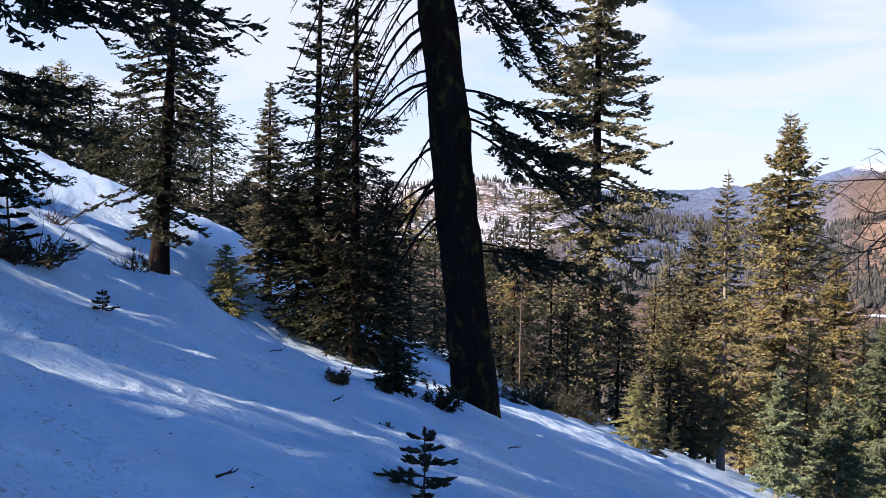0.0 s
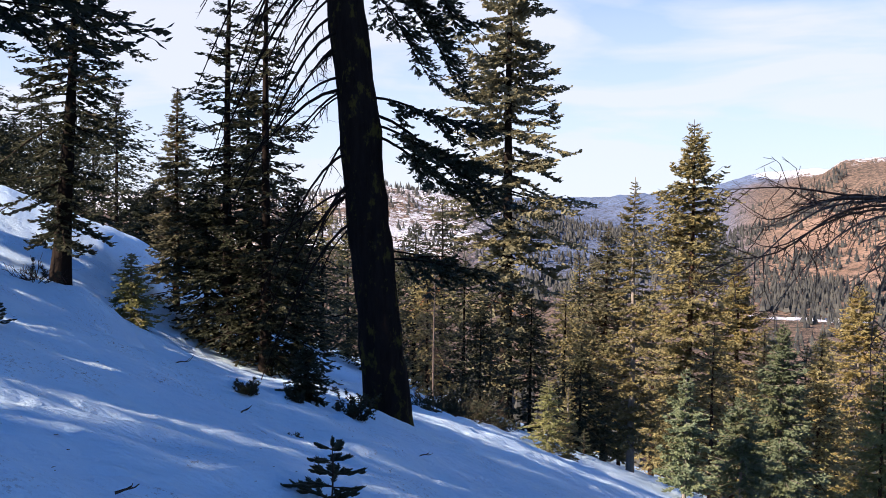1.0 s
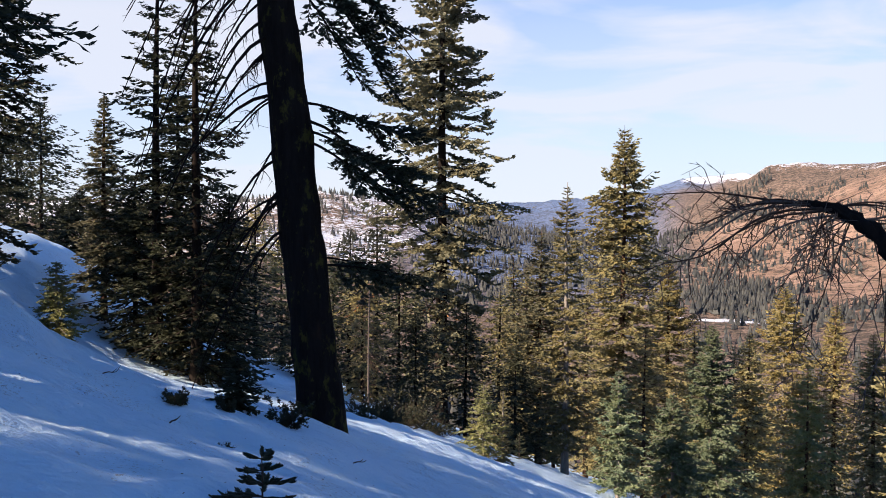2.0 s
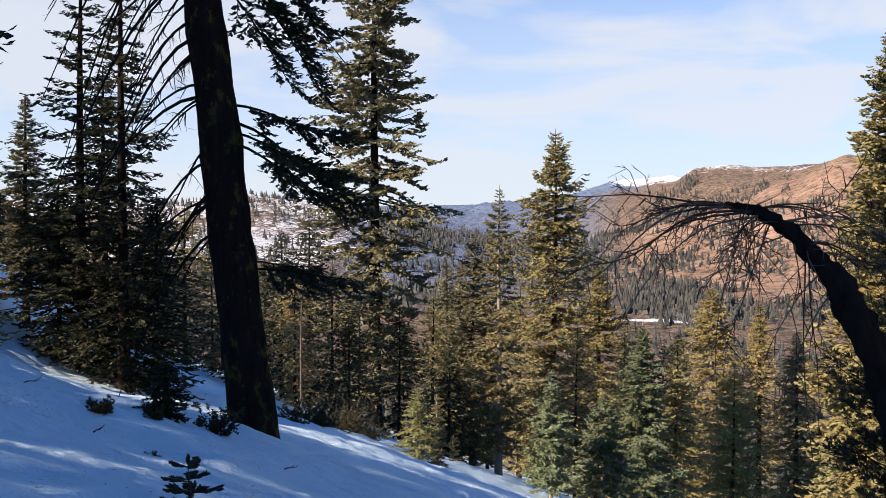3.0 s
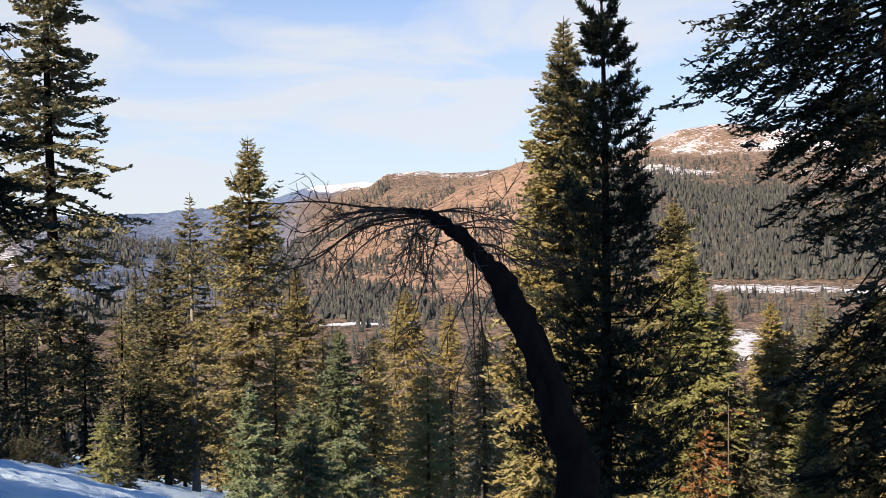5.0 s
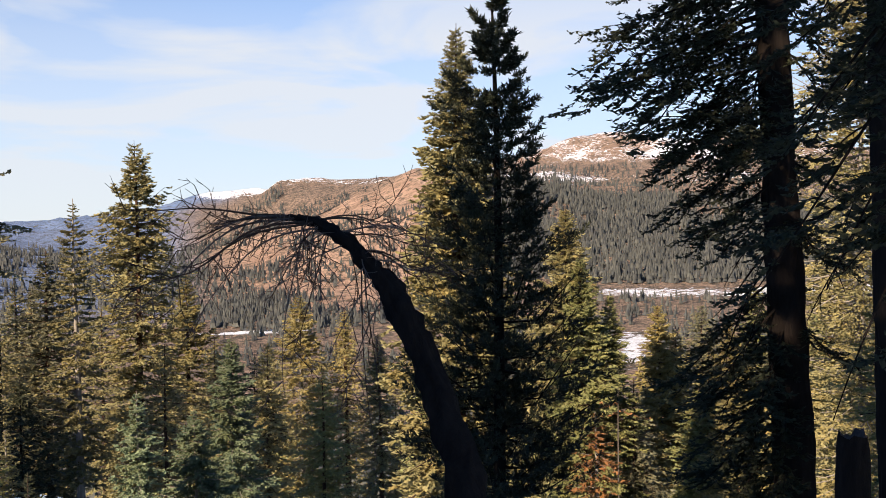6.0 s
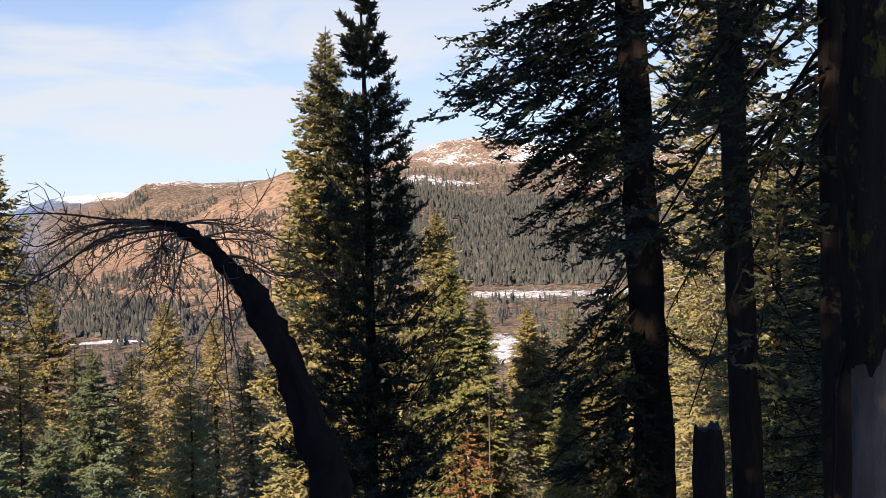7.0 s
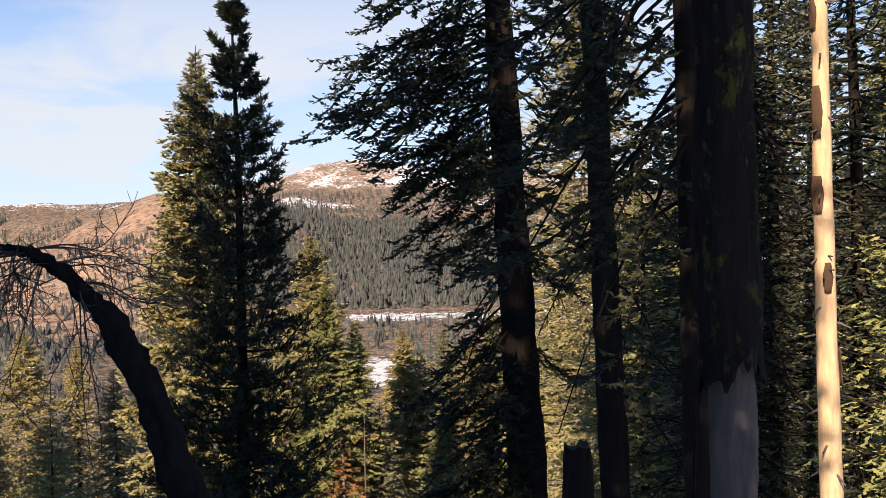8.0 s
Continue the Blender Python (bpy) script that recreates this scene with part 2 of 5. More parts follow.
def mesh_of(name, verts, faces, mat, smooth=True):
    """A mesh from numpy arrays: verts (n, 3), faces (m, 3 or 4)."""
    me = bpy.data.meshes.new(name)
    k = faces.shape[1]
    me.vertices.add(len(verts))
    me.vertices.foreach_set("co", np.ascontiguousarray(verts, dtype=np.float32).ravel())
    me.loops.add(faces.size)
    me.loops.foreach_set("vertex_index", np.ascontiguousarray(faces, dtype=np.int32).ravel())
    me.polygons.add(len(faces))
    me.polygons.foreach_set("loop_start", np.arange(0, faces.size, k, dtype=np.int32))
    me.polygons.foreach_set("loop_total", np.full(len(faces), k, dtype=np.int32))
    me.polygons.foreach_set("use_smooth", np.full(len(faces), smooth))
    me.materials.append(mat)
    me.update(calc_edges=True)
    return me


def part(name, me, parent, label=""):
    ob = new(name, me)
    ob.parent = parent
    return tagged(ob, label)


def thing(name, place, label, category, group=""):
    ob = new(name)
    ob.location = place
    return tagged(ob, label, category, group)


# ---- terrain ----
RING = np.array([120, 250, 500, 900, 1400, 1800, 2200, 2700, 3200, 3700, 4300, 4900.0])
FAR = {  # heading: heights below or above the eye at the distances of RING
    -180: (-2, 5, 20, 60, 90, 110, 120, 130, 140, 150, 150, 150),
    -110: (44, 70, 90, 110, 130, 140, 150, 160, 170, 180, 180, 180),
    -60: (28, 40, 50, 40, 20, 10, 20, 40, 60, 60, 60, 60),
    -25: (1, -10, -30, -40, -30, 0, 10, 20, 20, 20, 20, 20),
    -8: (-12, -40, -80, -90, -70, -30, 0, 15, 30, 30, 30, 30),
    2: (-20, -60, -90, -95, -85, -40, 15, 58, 40, 30, 30, 30),
    9: (-27, -65, -98, -100, -95, -62, -25, 10, 15, 20, 30, 30),
    14: (-31, -70, -100, -105, -100, -80, -60, -40, -25, 0, 46, 48),
    20: (-34, -78, -105, -108, -105, -98, -85, -60, -30, 10, 84, 84),
    24: (-38, -82, -108, -110, -104, -66, -40, 38, 20, 40, 160, 120),
    26: (-40, -84, -109, -110, -100, -46, -12, 82, 60, 70, 182, 150),
    28: (-41, -86, -110, -110, -96, -26, 8, 130, 100, 100, 180, 150),
    30: (-43, -88, -110, -110, -93, -10, 28, 136, 110, 110, 150, 140),
    33: (-45, -90, -110, -110, -90, 18, 72, 132, 120, 120, 140, 130),
    36: (-47, -92, -110, -110, -86, 40, 126, 140, 150, 160, 170, 170),
    42: (-50, -95, -110, -110, -96, -20, 60, 140, 190, 276, 200, 200),
    47: (-52, -96, -110, -108, -97, -40, 30, 110, 200, 345, 220, 200),
    52: (-53, -97, -110, -108, -97, -40, 30, 110, 200, 325, 220, 200),
    65: (-54, -97, -108, -105, -90, -40, 30, 90, 150, 220, 200, 200),
    100: (-48, -90, -100, -95, -70, 0, 60, 100, 130, 150, 150, 150),
    140: (-25, -40, -30, 0, 40, 80, 100, 120, 130, 150, 150, 150),
    180: (-2, 5, 20, 60, 90, 110, 120, 130, 140, 150, 150, 150),
}


def hillside(x, y):
    """The snow slope round the camera: a plane that falls to the right and away, with swells, a bank and a hollow."""
    z = EYE - 1.155 - 0.40 * x - 0.149 * y
    z = z - 0.40 * np.exp(-(x * x + y * y) / 9.0)
    z = z + 2.15 * step(-4, -9, x) * step(25, 40, y) * step(75, 52, y)
    z = z + 0.6 * np.exp(-((x + 4.9) / 1.2) ** 2 - ((y - 18.6) / 0.8) ** 2) * step(-3.6, -4.5, x)
    z = z - 0.85 * np.exp(-((x + 4.0) / 4.0) ** 2 - ((y - 27) / 8.0) ** 2)
    z = z - 0.55 * np.exp(-((x + 3.5) / 1.7) ** 2 - ((y - 17.3) / 4.0) ** 2)
    r = np.hypot(x, y)
    fade = step(1.5, 6, r)
    # swells and melt runnels along the fall line
    u, v = 0.937 * x + 0.349 * y, -0.349 * x + 0.937 * y
    z = z + fade * (0.34 * fbm(u * 0.10 + 3, v * 0.16, 3, 1) + 0.17 * fbm(u * 0.35, v * 0.9 + 5, 3, 2) + 0.11 * fbm(u * 1.1, v * 2.6, 4, 4, 0.65))
    # dents left by fallen snow and old tracks
    for k in range(46):
        rk = random.Random(900 + k)
        cx, cy = rk.uniform(-7, 3), rk.uniform(5.5, 20)
        w = rk.uniform(0.10, 0.28)
        d2 = ((u - 0.937 * cx - 0.349 * cy) / (1.6 * w)) ** 2 + ((v + 0.349 * cx - 0.937 * cy) / w) ** 2
        z = z - rk.uniform(0.03, 0.09) * np.exp(-d2) + 0.02 * np.exp(-d2 / 4)
    return z


def far_height(x, y):
    az, r = np.degrees(np.arctan2(x, y)), np.hypot(x, y)
    knots = np.array(sorted(FAR))
    table = np.array([FAR[k] for k in knots], dtype=float)
    col = np.clip(np.searchsorted(knots, az) - 1, 0, len(knots) - 2)
    fa = np.clip((az - knots[col]) / (knots[col + 1] - knots[col]), 0, 1)
    fa = fa * fa * (3 - 2 * fa) * 0.5 + fa * 0.5
    row = np.clip(np.searchsorted(RING, r) - 1, 0, len(RING) - 2)
    fr = np.clip((r - RING[row]) / (RING[row + 1] - RING[row]), 0, 1)
    fr = fr * fr * (3 - 2 * fr) * 0.5 + fr * 0.5
    top = table[col, row] * (1 - fr) + table[col, row + 1] * fr
    nxt = table[col + 1, row] * (1 - fr) + table[col + 1, row + 1] * fr
    z = top * (1 - fa) + nxt * fa
    rough = step(300, 2500, r)
    return EYE + z + rough * (30 * fbm(x / 420, y / 420, 6, 3, 0.6)) * step(-100, -60, z) + (5 + 7 * step(2300, 2600, r)) * rough * fbm(x / 60, y / 60, 4, 5, 0.6)


def height(x, y):
    x, y = np.asarray(x, dtype=float), np.asarray(y, dtype=float)
    k = step(95, 190, np.hypot(x, y))
    return hillside(x, y) * (1 - k) + far_height(x, y) * k


def ground_at(az, dist):
    """A place on the ground by heading from the first eye and level distance."""
    x, y = dist * math.sin(radians(az)), dist * math.cos(radians(az))
    return Vector((x, y, float(height(x, y))))


def up_at(az, el, dist):
    """A place in the air by heading, rise and distance from the first eye."""
    return Vector((0, 0, EYE)) + heading(az, el) * dist


def build_ground():
    fine = np.arange(-30, 84, 0.28)
    azs = np.concatenate([np.arange(-180, -30, 2.0), fine, np.arange(84, 180, 2.0)])
    near = np.concatenate([np.geomspace(0.7, 4, 24)[:-1], np.geomspace(4, 34, 230)[:-1], np.geomspace(34, 200, 60)])
    beyond = np.geomspace(200, 4900, 140)
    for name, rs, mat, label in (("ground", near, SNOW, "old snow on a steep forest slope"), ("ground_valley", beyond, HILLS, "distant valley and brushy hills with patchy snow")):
        a, r = np.meshgrid(np.radians(azs), rs)
        x, y = r * np.sin(a), r * np.cos(a)
        z = height(x, y)
        verts = np.stack([x, y, z], -1).reshape(-1, 3)
        n, m = len(rs), len(azs)
        i, j = np.meshgrid(np.arange(n - 1), np.arange(m), indexing="ij")
        j2 = (j + 1) % m
        faces = np.stack([i * m + j, (i + 1) * m + j, (i + 1) * m + j2, i * m + j2], -1).reshape(-1, 4)[:, ::-1]
        if name == "ground":
            verts[:m] = (0, 0, verts[:m, 2].mean())
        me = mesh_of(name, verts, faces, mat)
        if name == "ground_valley":
            az, d = np.degrees(a).ravel(), r.ravel()
            zz = z.ravel() - EYE
            lump = fbm(x.ravel() / 260, y.ravel() / 260, 3, 6)
            snow = 0.28 * step(12, 4, az) * step(1200, 1700, d) + 0.27 * step(150, 240, zz) * step(2900, 3100, d) + 0.50 * step(80, 125, zz) * step(3000, 2900, d) * step(2350, 2500, d) + 0.26 * step(100, 140, zz) * step(2900, 3000, d) + 0.36 * step(22.3, 23.8, az) * step(31, 29, az) * step(3900, 4150, d) + 0.8 * np.exp(-((d - 1030) / 22) ** 2) * step(21, 23, az) * step(31, 28, az)
            snow = snow + 0.67 * step(45, 47, az) * step(1250, 1330, d) * step(1480, 1420, d) + 0.32 * step(16, 10, az) * step(800, 1100, d) + 0.72 * np.exp(-((az - 48.6) / 1.4) ** 2 - ((d - 800) / 130) ** 2) + 0.25 * step(23, 27, az) * step(1050, 1000, d) * step(850, 900, d)
            snow = np.clip(snow + 0.25 * lump, 0, 1) * (zz < 400)
            red = np.clip(step(22.5, 26, az) * step(43, 38, az) * step(1000, 1300, d) * step(2400, 2100, d) + 0.55 * step(180, 260, zz) + 0.35 * lump, 0, 1)
            # weight of the painted haze: far ridges and the shaded slopes before them
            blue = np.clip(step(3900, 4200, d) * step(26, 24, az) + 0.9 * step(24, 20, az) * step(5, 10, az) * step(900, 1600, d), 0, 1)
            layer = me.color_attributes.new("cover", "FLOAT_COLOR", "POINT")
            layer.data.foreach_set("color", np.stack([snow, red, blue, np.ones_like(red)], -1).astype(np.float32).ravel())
        ob = tagged(new(name, me), label, "ground", kind="structure")


build_ground()


# ---- trees ----
def tube(path, radii, sides, rough=0.0, seed=0, ridges=0.0):
    """A tapered tube along a path; returns verts and quad faces. rough: uneven cross section; ridges: furrows of bark along it."""
    path, radii = np.asarray(path, float), np.asarray(radii, float)
    n = len(path)
    tang = np.gradient(path, axis=0)
    tang /= np.linalg.norm(tang, axis=1, keepdims=True) + 1e-9
    ref = np.where(np.abs(tang[:, 2:3]) > 0.85, np.array([[1.0, 0, 0]]), np.array([[0, 0, 1.0]]))
    ref = np.repeat(ref[:1] if abs(tang[0, 2]) > 0.85 else ref[-1:], n, 0) if n > 1 else ref
    e1 = np.cross(tang, ref)
    e1 /= np.linalg.norm(e1, axis=1, keepdims=True) + 1e-9
    e2 = np.cross(tang, e1)
    th = np.linspace(0, 2 * np.pi, sides, endpoint=False)
    rad = radii[:, None] * np.ones((1, sides))
    if rough:
        s = np.linspace(0, 1, n)[:, None] * n * 0.5
        rad = rad * (1 + rough * fbm(np.cos(th)[None] * 1.7 + 9 + seed, np.sin(th)[None] * 1.7 + s, 3, seed))
    if ridges:
        run = np.cumsum(np.r_[0, np.linalg.norm(np.diff(path, axis=0), axis=1)])[:, None]
        rad = rad * (1 + ridges * fbm(th[None] * sides / 13.0 + 0.35 * np.sin(run * 2.3), run * 0.9 + 0 * th[None], 3, seed + 2, 0.6))
    v = path[:, None] + rad[..., None] * (np.cos(th)[None, :, None] * e1[:, None] + np.sin(th)[None, :, None] * e2[:, None])
    i, j = np.meshgrid(np.arange(n - 1), np.arange(sides), indexing="ij")
    j2 = (j + 1) % sides
    f = np.stack([i * sides + j, i * sides + j2, (i + 1) * sides + j2, (i + 1) * sides + j], -1).reshape(-1, 4)
    return v.reshape(-1, 3), f


def join(pieces):
    vs, fs, base = [], [], 0
    for v, f in pieces:
        vs.append(v)
        fs.append(f + base)
        base += len(v)
    return np.vstack(vs), np.vstack(fs)


def many_tubes(paths, radii, sides=4):
    """Many tubes at once: paths (n, k, 3), radii (n, k)."""
    n, k, _ = paths.shape
    tang = np.gradient(paths, axis=1)
    tang /= np.linalg.norm(tang, axis=2, keepdims=True) + 1e-9
    ref = np.broadcast_to(np.array([0.13, 0.21, 0.97]), tang.shape)
    e1 = np.cross(tang, ref)
    e1 /= np.linalg.norm(e1, axis=2, keepdims=True) + 1e-9
    e2 = np.cross(tang, e1)
    th = np.linspace(0, 2 * np.pi, sides, endpoint=False)
    v = paths[:, :, None] + radii[:, :, None, None] * (np.cos(th)[:, None] * e1[:, :, None] + np.sin(th)[:, None] * e2[:, :, None])
    b, i, j = np.meshgrid(np.arange(n), np.arange(k - 1), np.arange(sides), indexing="ij")
    j2 = (j + 1) % sides
    o = b * k * sides
    f = np.stack([o + i * sides + j, o + i * sides + j2, o + (i + 1) * sides + j2, o + (i + 1) * sides + j], -1).reshape(-1, 4)
    return v.reshape(-1, 3), f


def branch_paths(rng, origin, az, pitch, length, sag, lift, wobble, steps=7):
    """Curved boughs: out from the trunk at a pitch, sagging, then lifting at the tip. Arrays of n; returns (n, steps, 3)."""
    n = len(az)
    s = np.linspace(0, 1, steps)[None]
    h = length[:, None] * s
    v = length[:, None] * (np.tan(pitch)[:, None] * s + sag[:, None] * s ** 2 + lift[:, None] * s ** 3.5)
    side = wobble[:, None] * length[:, None] * (np.sin(s * rng.uniform(2, 6, (n, 1)) + rng.uniform(0, 6, (n, 1))) - np.sin(rng.uniform(0, 6, (n, 1)))) * s
    v = v + 0.7 * wobble[:, None] * length[:, None] * np.sin(s * rng.uniform(4, 9, (n, 1))) * s
    d = np.stack([np.sin(az), np.cos(az), 0 * az], -1)[:, None]
    p = np.stack([np.cos(az), -np.sin(az), 0 * az], -1)[:, None]
    out = origin[:, None] + d * h[..., None] + p * side[..., None]
    out[..., 2] += v
    return out


def along(paths, s):
    """Points and tangents on paths (n, k, 3) at parameters s (n, m)."""
    n, k, _ = paths.shape
    q = np.clip(s * (k - 1), 0, k - 1.001)
    i = q.astype(int)
    f = (q - i)[..., None]
    b = np.arange(n)[:, None]
    a, c = paths[b, i], paths[b, i + 1]
    t = c - a
    return a + f * t, t / (np.linalg.norm(t, axis=2, keepdims=True) + 1e-9)


def kites(rng, paths, blade, count, start=0.05, width=0.30, spread=0.8, droop=0.15, loose=0.75):
    """Fir sprays: along every twig, flat pointed shoots to both sides and one at the tip, folded along the middle. blade: length (n). Returns verts, quads."""
    n = len(paths)
    q = (np.arange(count)[None] + rng.uniform(0.1, 0.9, (n, count))) / count
    q[:, -1] = 0.92
    p, t = along(paths, start + (1 - start) * q)
    flat = np.cross(t, np.array([0.04, 0.03, 1.0]))
    flat /= np.linalg.norm(flat, axis=2, keepdims=True) + 1e-9
    sign = np.where((np.arange(count)[None] + rng.randint(0, 2, (n, 1))) % 2 == 0, 1.0, -1.0)[..., None]
    turn = sign * rng.uniform(0.4, 1.25, (n, count, 1)) * spread
    turn[:, -1] *= 0.15
    d = t + turn * flat + rng.normal(0, 0.16, t.shape) + np.array([0, 0, -1.0]) * droop * rng.uniform(-0.5, 1.5, (n, count, 1))
    d /= np.linalg.norm(d, axis=2, keepdims=True) + 1e-9
    bl = (blade[:, None] * rng.uniform(0.6, 1.3, (n, count)) * (1.15 - 0.4 * q))[..., None]
    sx = np.cross(d, np.array([0, 0, 1.0]) + rng.normal(0, loose, d.shape))
    sx /= np.linalg.norm(sx, axis=2, keepdims=True) + 1e-9
    w = bl * width * rng.uniform(0.75, 1.25, bl.shape)
    low = np.array([0, 0, -0.35]) * w
    mid = p + d * bl * 0.42
    v = np.stack([p - d * bl * 0.12, mid + sx * w + low, p + d * bl, mid - sx * w + low], 2).reshape(-1, 3)
    return v, np.arange(len(v)).reshape(-1, 4)


def tufts(rng, paths, size, where, blades=16, width=0.16):
    """Pine needles: brush-like tufts at the given shares of every twig. Returns verts, quads."""
    n, m = len(paths), len(where)
    p, t = along(paths, np.tile(np.array(where), (n, 1)) + rng.uniform(-0.05, 0.05, (n, m)))
    p, t = p.reshape(-1, 1, 3), t.reshape(-1, 1, 3)
    k = n * m
    d = rng.normal(0, 1, (k, blades, 3))
    d = d / np.linalg.norm(d, axis=2, keepdims=True) + 0.55 * t + np.array([0, 0, 0.18])
    bl = size * rng.uniform(0.6, 1.25, (k, blades, 1)) * rng.uniform(0.7, 1.2, (k, 1, 1))
    sx = np.cross(d, rng.normal(0, 1, d.shape))
    sx /= np.linalg.norm(sx, axis=2, keepdims=True) + 1e-9
    base = p + t * size * rng.uniform(-0.5, 0.5, (k, blades, 1))
    mid = base + 0.5 * d * bl
    v = np.stack([base, mid + sx * bl * width, base + d * bl, mid - sx * bl * width], 2).reshape(-1, 3)
    return v, np.arange(len(v)).reshape(-1, 4)


def feathers(rng, paths, barb, pairs, start=0.05, droop=0.25, sweep=1.05, thick=1.0):
    """Needle sprays: along every twig, pairs of pointed barbs that sweep forward, like a fir frond. barb: length (n). Returns verts, triangles."""
    n = len(paths)
    s = start + (1 - start) * (np.arange(pairs)[None] + rng.uniform(-0.25, 0.25, (n, pairs)) + 0.3) / pairs
    span = np.linalg.norm(np.diff(paths, axis=1), axis=2).sum(1)[:, None]
    ds = np.minimum(thick * 0.9 * (1 - start) / pairs, np.minimum(0.6 + 5 * barb[:, None], 1.5) * barb[:, None] / (span + 1e-6))
    p0, t = along(paths, np.clip(s, 0, 1))
    p1, _ = along(paths, np.clip(s + ds, 0, 1))
    flat = np.cross(t, np.array([0.05, 0.03, 1.0]))
    flat /= np.linalg.norm(flat, axis=2, keepdims=True) + 1e-9
    upv = np.cross(flat, t)
    q = np.clip((s - start) / (1 - start), 0, 1)
    ln_ = barb[:, None] * (0.55 + 0.75 * np.sqrt(q) * (1.2 - q))
    vs = []
    for turn in (0.0, 2.1, 4.2):
        a = turn + rng.uniform(-0.9, 0.9, (n, pairs, 1))
        d = t * sweep * rng.uniform(0.7, 1.3, (n, pairs, 1)) + flat * np.cos(a) + 0.65 * upv * np.sin(a) + np.array([0, 0, -1.0]) * droop * rng.uniform(-0.3, 1.0, (n, pairs, 1))
        tip = p0 + d * (ln_ * rng.uniform(0.6, 1.35, (n, pairs)))[..., None]
        vs.append(np.stack([p0, tip, p1], 2))
    end, te = along(paths, np.full((n, 1), 1.0))
    fl = np.cross(te, [0, 0, 1.0])
    e = 0.35 * barb[:, None, None]
    vs.append(np.stack([end + fl * e * 0.35 - te * e, end + te * e * 1.6, end - fl * e * 0.35 - te * e], 2))
    v = np.concatenate([a.reshape(-1, 3) for a in vs])
    return v, np.arange(len(v)).reshape(-1, 3)


def lathe_trunk(rng, tall, r0, lean=(0, 0), sides=12, rings=26, flare=0.35, top=0.02, rough=0.12, sink=0.6, power=0.8, ridges=0.0):
    s = np.linspace(0, 1, rings)
    z = -sink + s * (tall + sink)
    bend = 0.004 * tall
    px = lean[0] * s + bend * np.sin(s * 5 + rng.uniform(0, 6)) * s
    py = lean[1] * s + bend * np.sin(s * 4 + rng.uniform(0, 6)) * s
    rad = (r0 - top) * (1 - s) ** power + top
    rad = rad * (1 + flare * np.exp(-np.clip(z, 0, None) / (2.2 * r0)))
    path = np.stack([px, py, z], -1)
    return path, tube(path, rad, sides, rough, rng.randint(0, 7), ridges), rad


def conifer(name, place, tall, radius, label, fol, bark, seed, crown=0.06, whorls=40, per=5, sub=5, pairs=3, barb=0.3, thick=1.4, wood=True, trunk_r=None,
            full=0.5, sag=-0.45, lift=0.45, pitch=-0.20, gap=0.12, lean=(0, 0), dead=0, hang=0.15, ragged=0.3, top_sparse=0.0, group="forest trees", category="fir tree", sublen=0.34, leader=0.015, tuft=0.0, wide=0.30):
    """A conifer: tapered trunk, whorls of boughs with side boughs, and needle sprays. crown: where foliage begins; full: share of the crown, from the tip
    down, over which it widens; gap: share of boughs missing; dead: number of bare boughs below the crown."""
    rng = np.random.RandomState(seed)
    tree = thing(name, place, label, category, group)
    r0 = trunk_r or tall * 0.012 + 0.03
    path, trunk, rad = lathe_trunk(rng, tall, r0, lean, *((12, 22) if wood else (7, 9)))
    part("trunk", mesh_of("trunk", *trunk, bark), tree)
    zs = path[:, 2]
    k = whorls * per
    # whorls stand closer together towards the tip
    level = (np.repeat(np.arange(whorls), per) + rng.uniform(-0.25, 0.25, k)) / whorls
    hfrac = np.maximum(crown + (1 - crown) * (1 - (1 - np.clip(level, 0, 1)) ** 1.25), crown)
    keep = (rng.rand(k) > gap + top_sparse * hfrac) & (hfrac < 1 - leader)
    hfrac = hfrac[keep]
    k = len(hfrac)
    az = np.arange(k) * 2.399 + rng.uniform(-0.5, 0.5, k)
    rel = (hfrac - crown) / (1 - crown)
    prof = np.clip((1 - rel) / full, 0, 1) ** 0.85 * (0.72 + 0.28 * np.clip(rel / 0.35, 0, 1))
    lump = 1 + ragged * np.sin(hfrac * 21 + seed) * np.sin(az * 2 + hfrac * 9)
    length = radius * prof * rng.uniform(1 - ragged, 1.12, k) * lump + 0.003 * tall + 0.04
    z = hfrac * tall
    org = np.stack([np.interp(z, zs, path[:, 0]), np.interp(z, zs, path[:, 1]), z], -1)
    pit = pitch + 0.5 * rel ** 2 + rng.normal(0, 0.10, k)
    paths = branch_paths(rng, org, az, pit, length, sag * (1 - 0.6 * rel) * rng.uniform(0.6, 1.4, k), lift * rng.uniform(0.5, 1.3, k), np.full(k, 0.04), 5)
    br = np.clip(0.016 * length + 0.006, 0.008, 0.09)[:, None] * np.linspace(1, 0.25, 5)[None]
    limbs = [many_tubes(paths[:, ::2], br[:, ::2], 3)]
    if dead:
        zd = tall * rng.uniform(0.04, max(crown, 0.35), dead)
        od = np.stack([np.interp(zd, zs, path[:, 0]), np.interp(zd, zs, path[:, 1]), zd], -1)
        ld = radius * rng.uniform(0.2, 0.55, dead)
        pd = branch_paths(rng, od, rng.uniform(0, 6.28, dead), rng.uniform(-0.5, 0.1, dead), ld, rng.uniform(-0.5, 0.0, dead), rng.uniform(0, 0.3, dead), np.full(dead, 0.06))
        limbs.append(many_tubes(pd, np.clip(0.012 * ld, 0.006, 0.03)[:, None] * np.linspace(1, 0.2, 7)[None], 3))
    if wood:
        tagged(part("branchwork", mesh_of("branchwork", *join(limbs), bark if bark in (BARK_GREY, BARK_DARK) else TWIG), tree), kind="stuff")
    p, t = along(paths, np.clip(np.linspace(0.20, 1.0, sub)[None] + rng.uniform(-0.06, 0.06, (k, sub)), 0, 1))
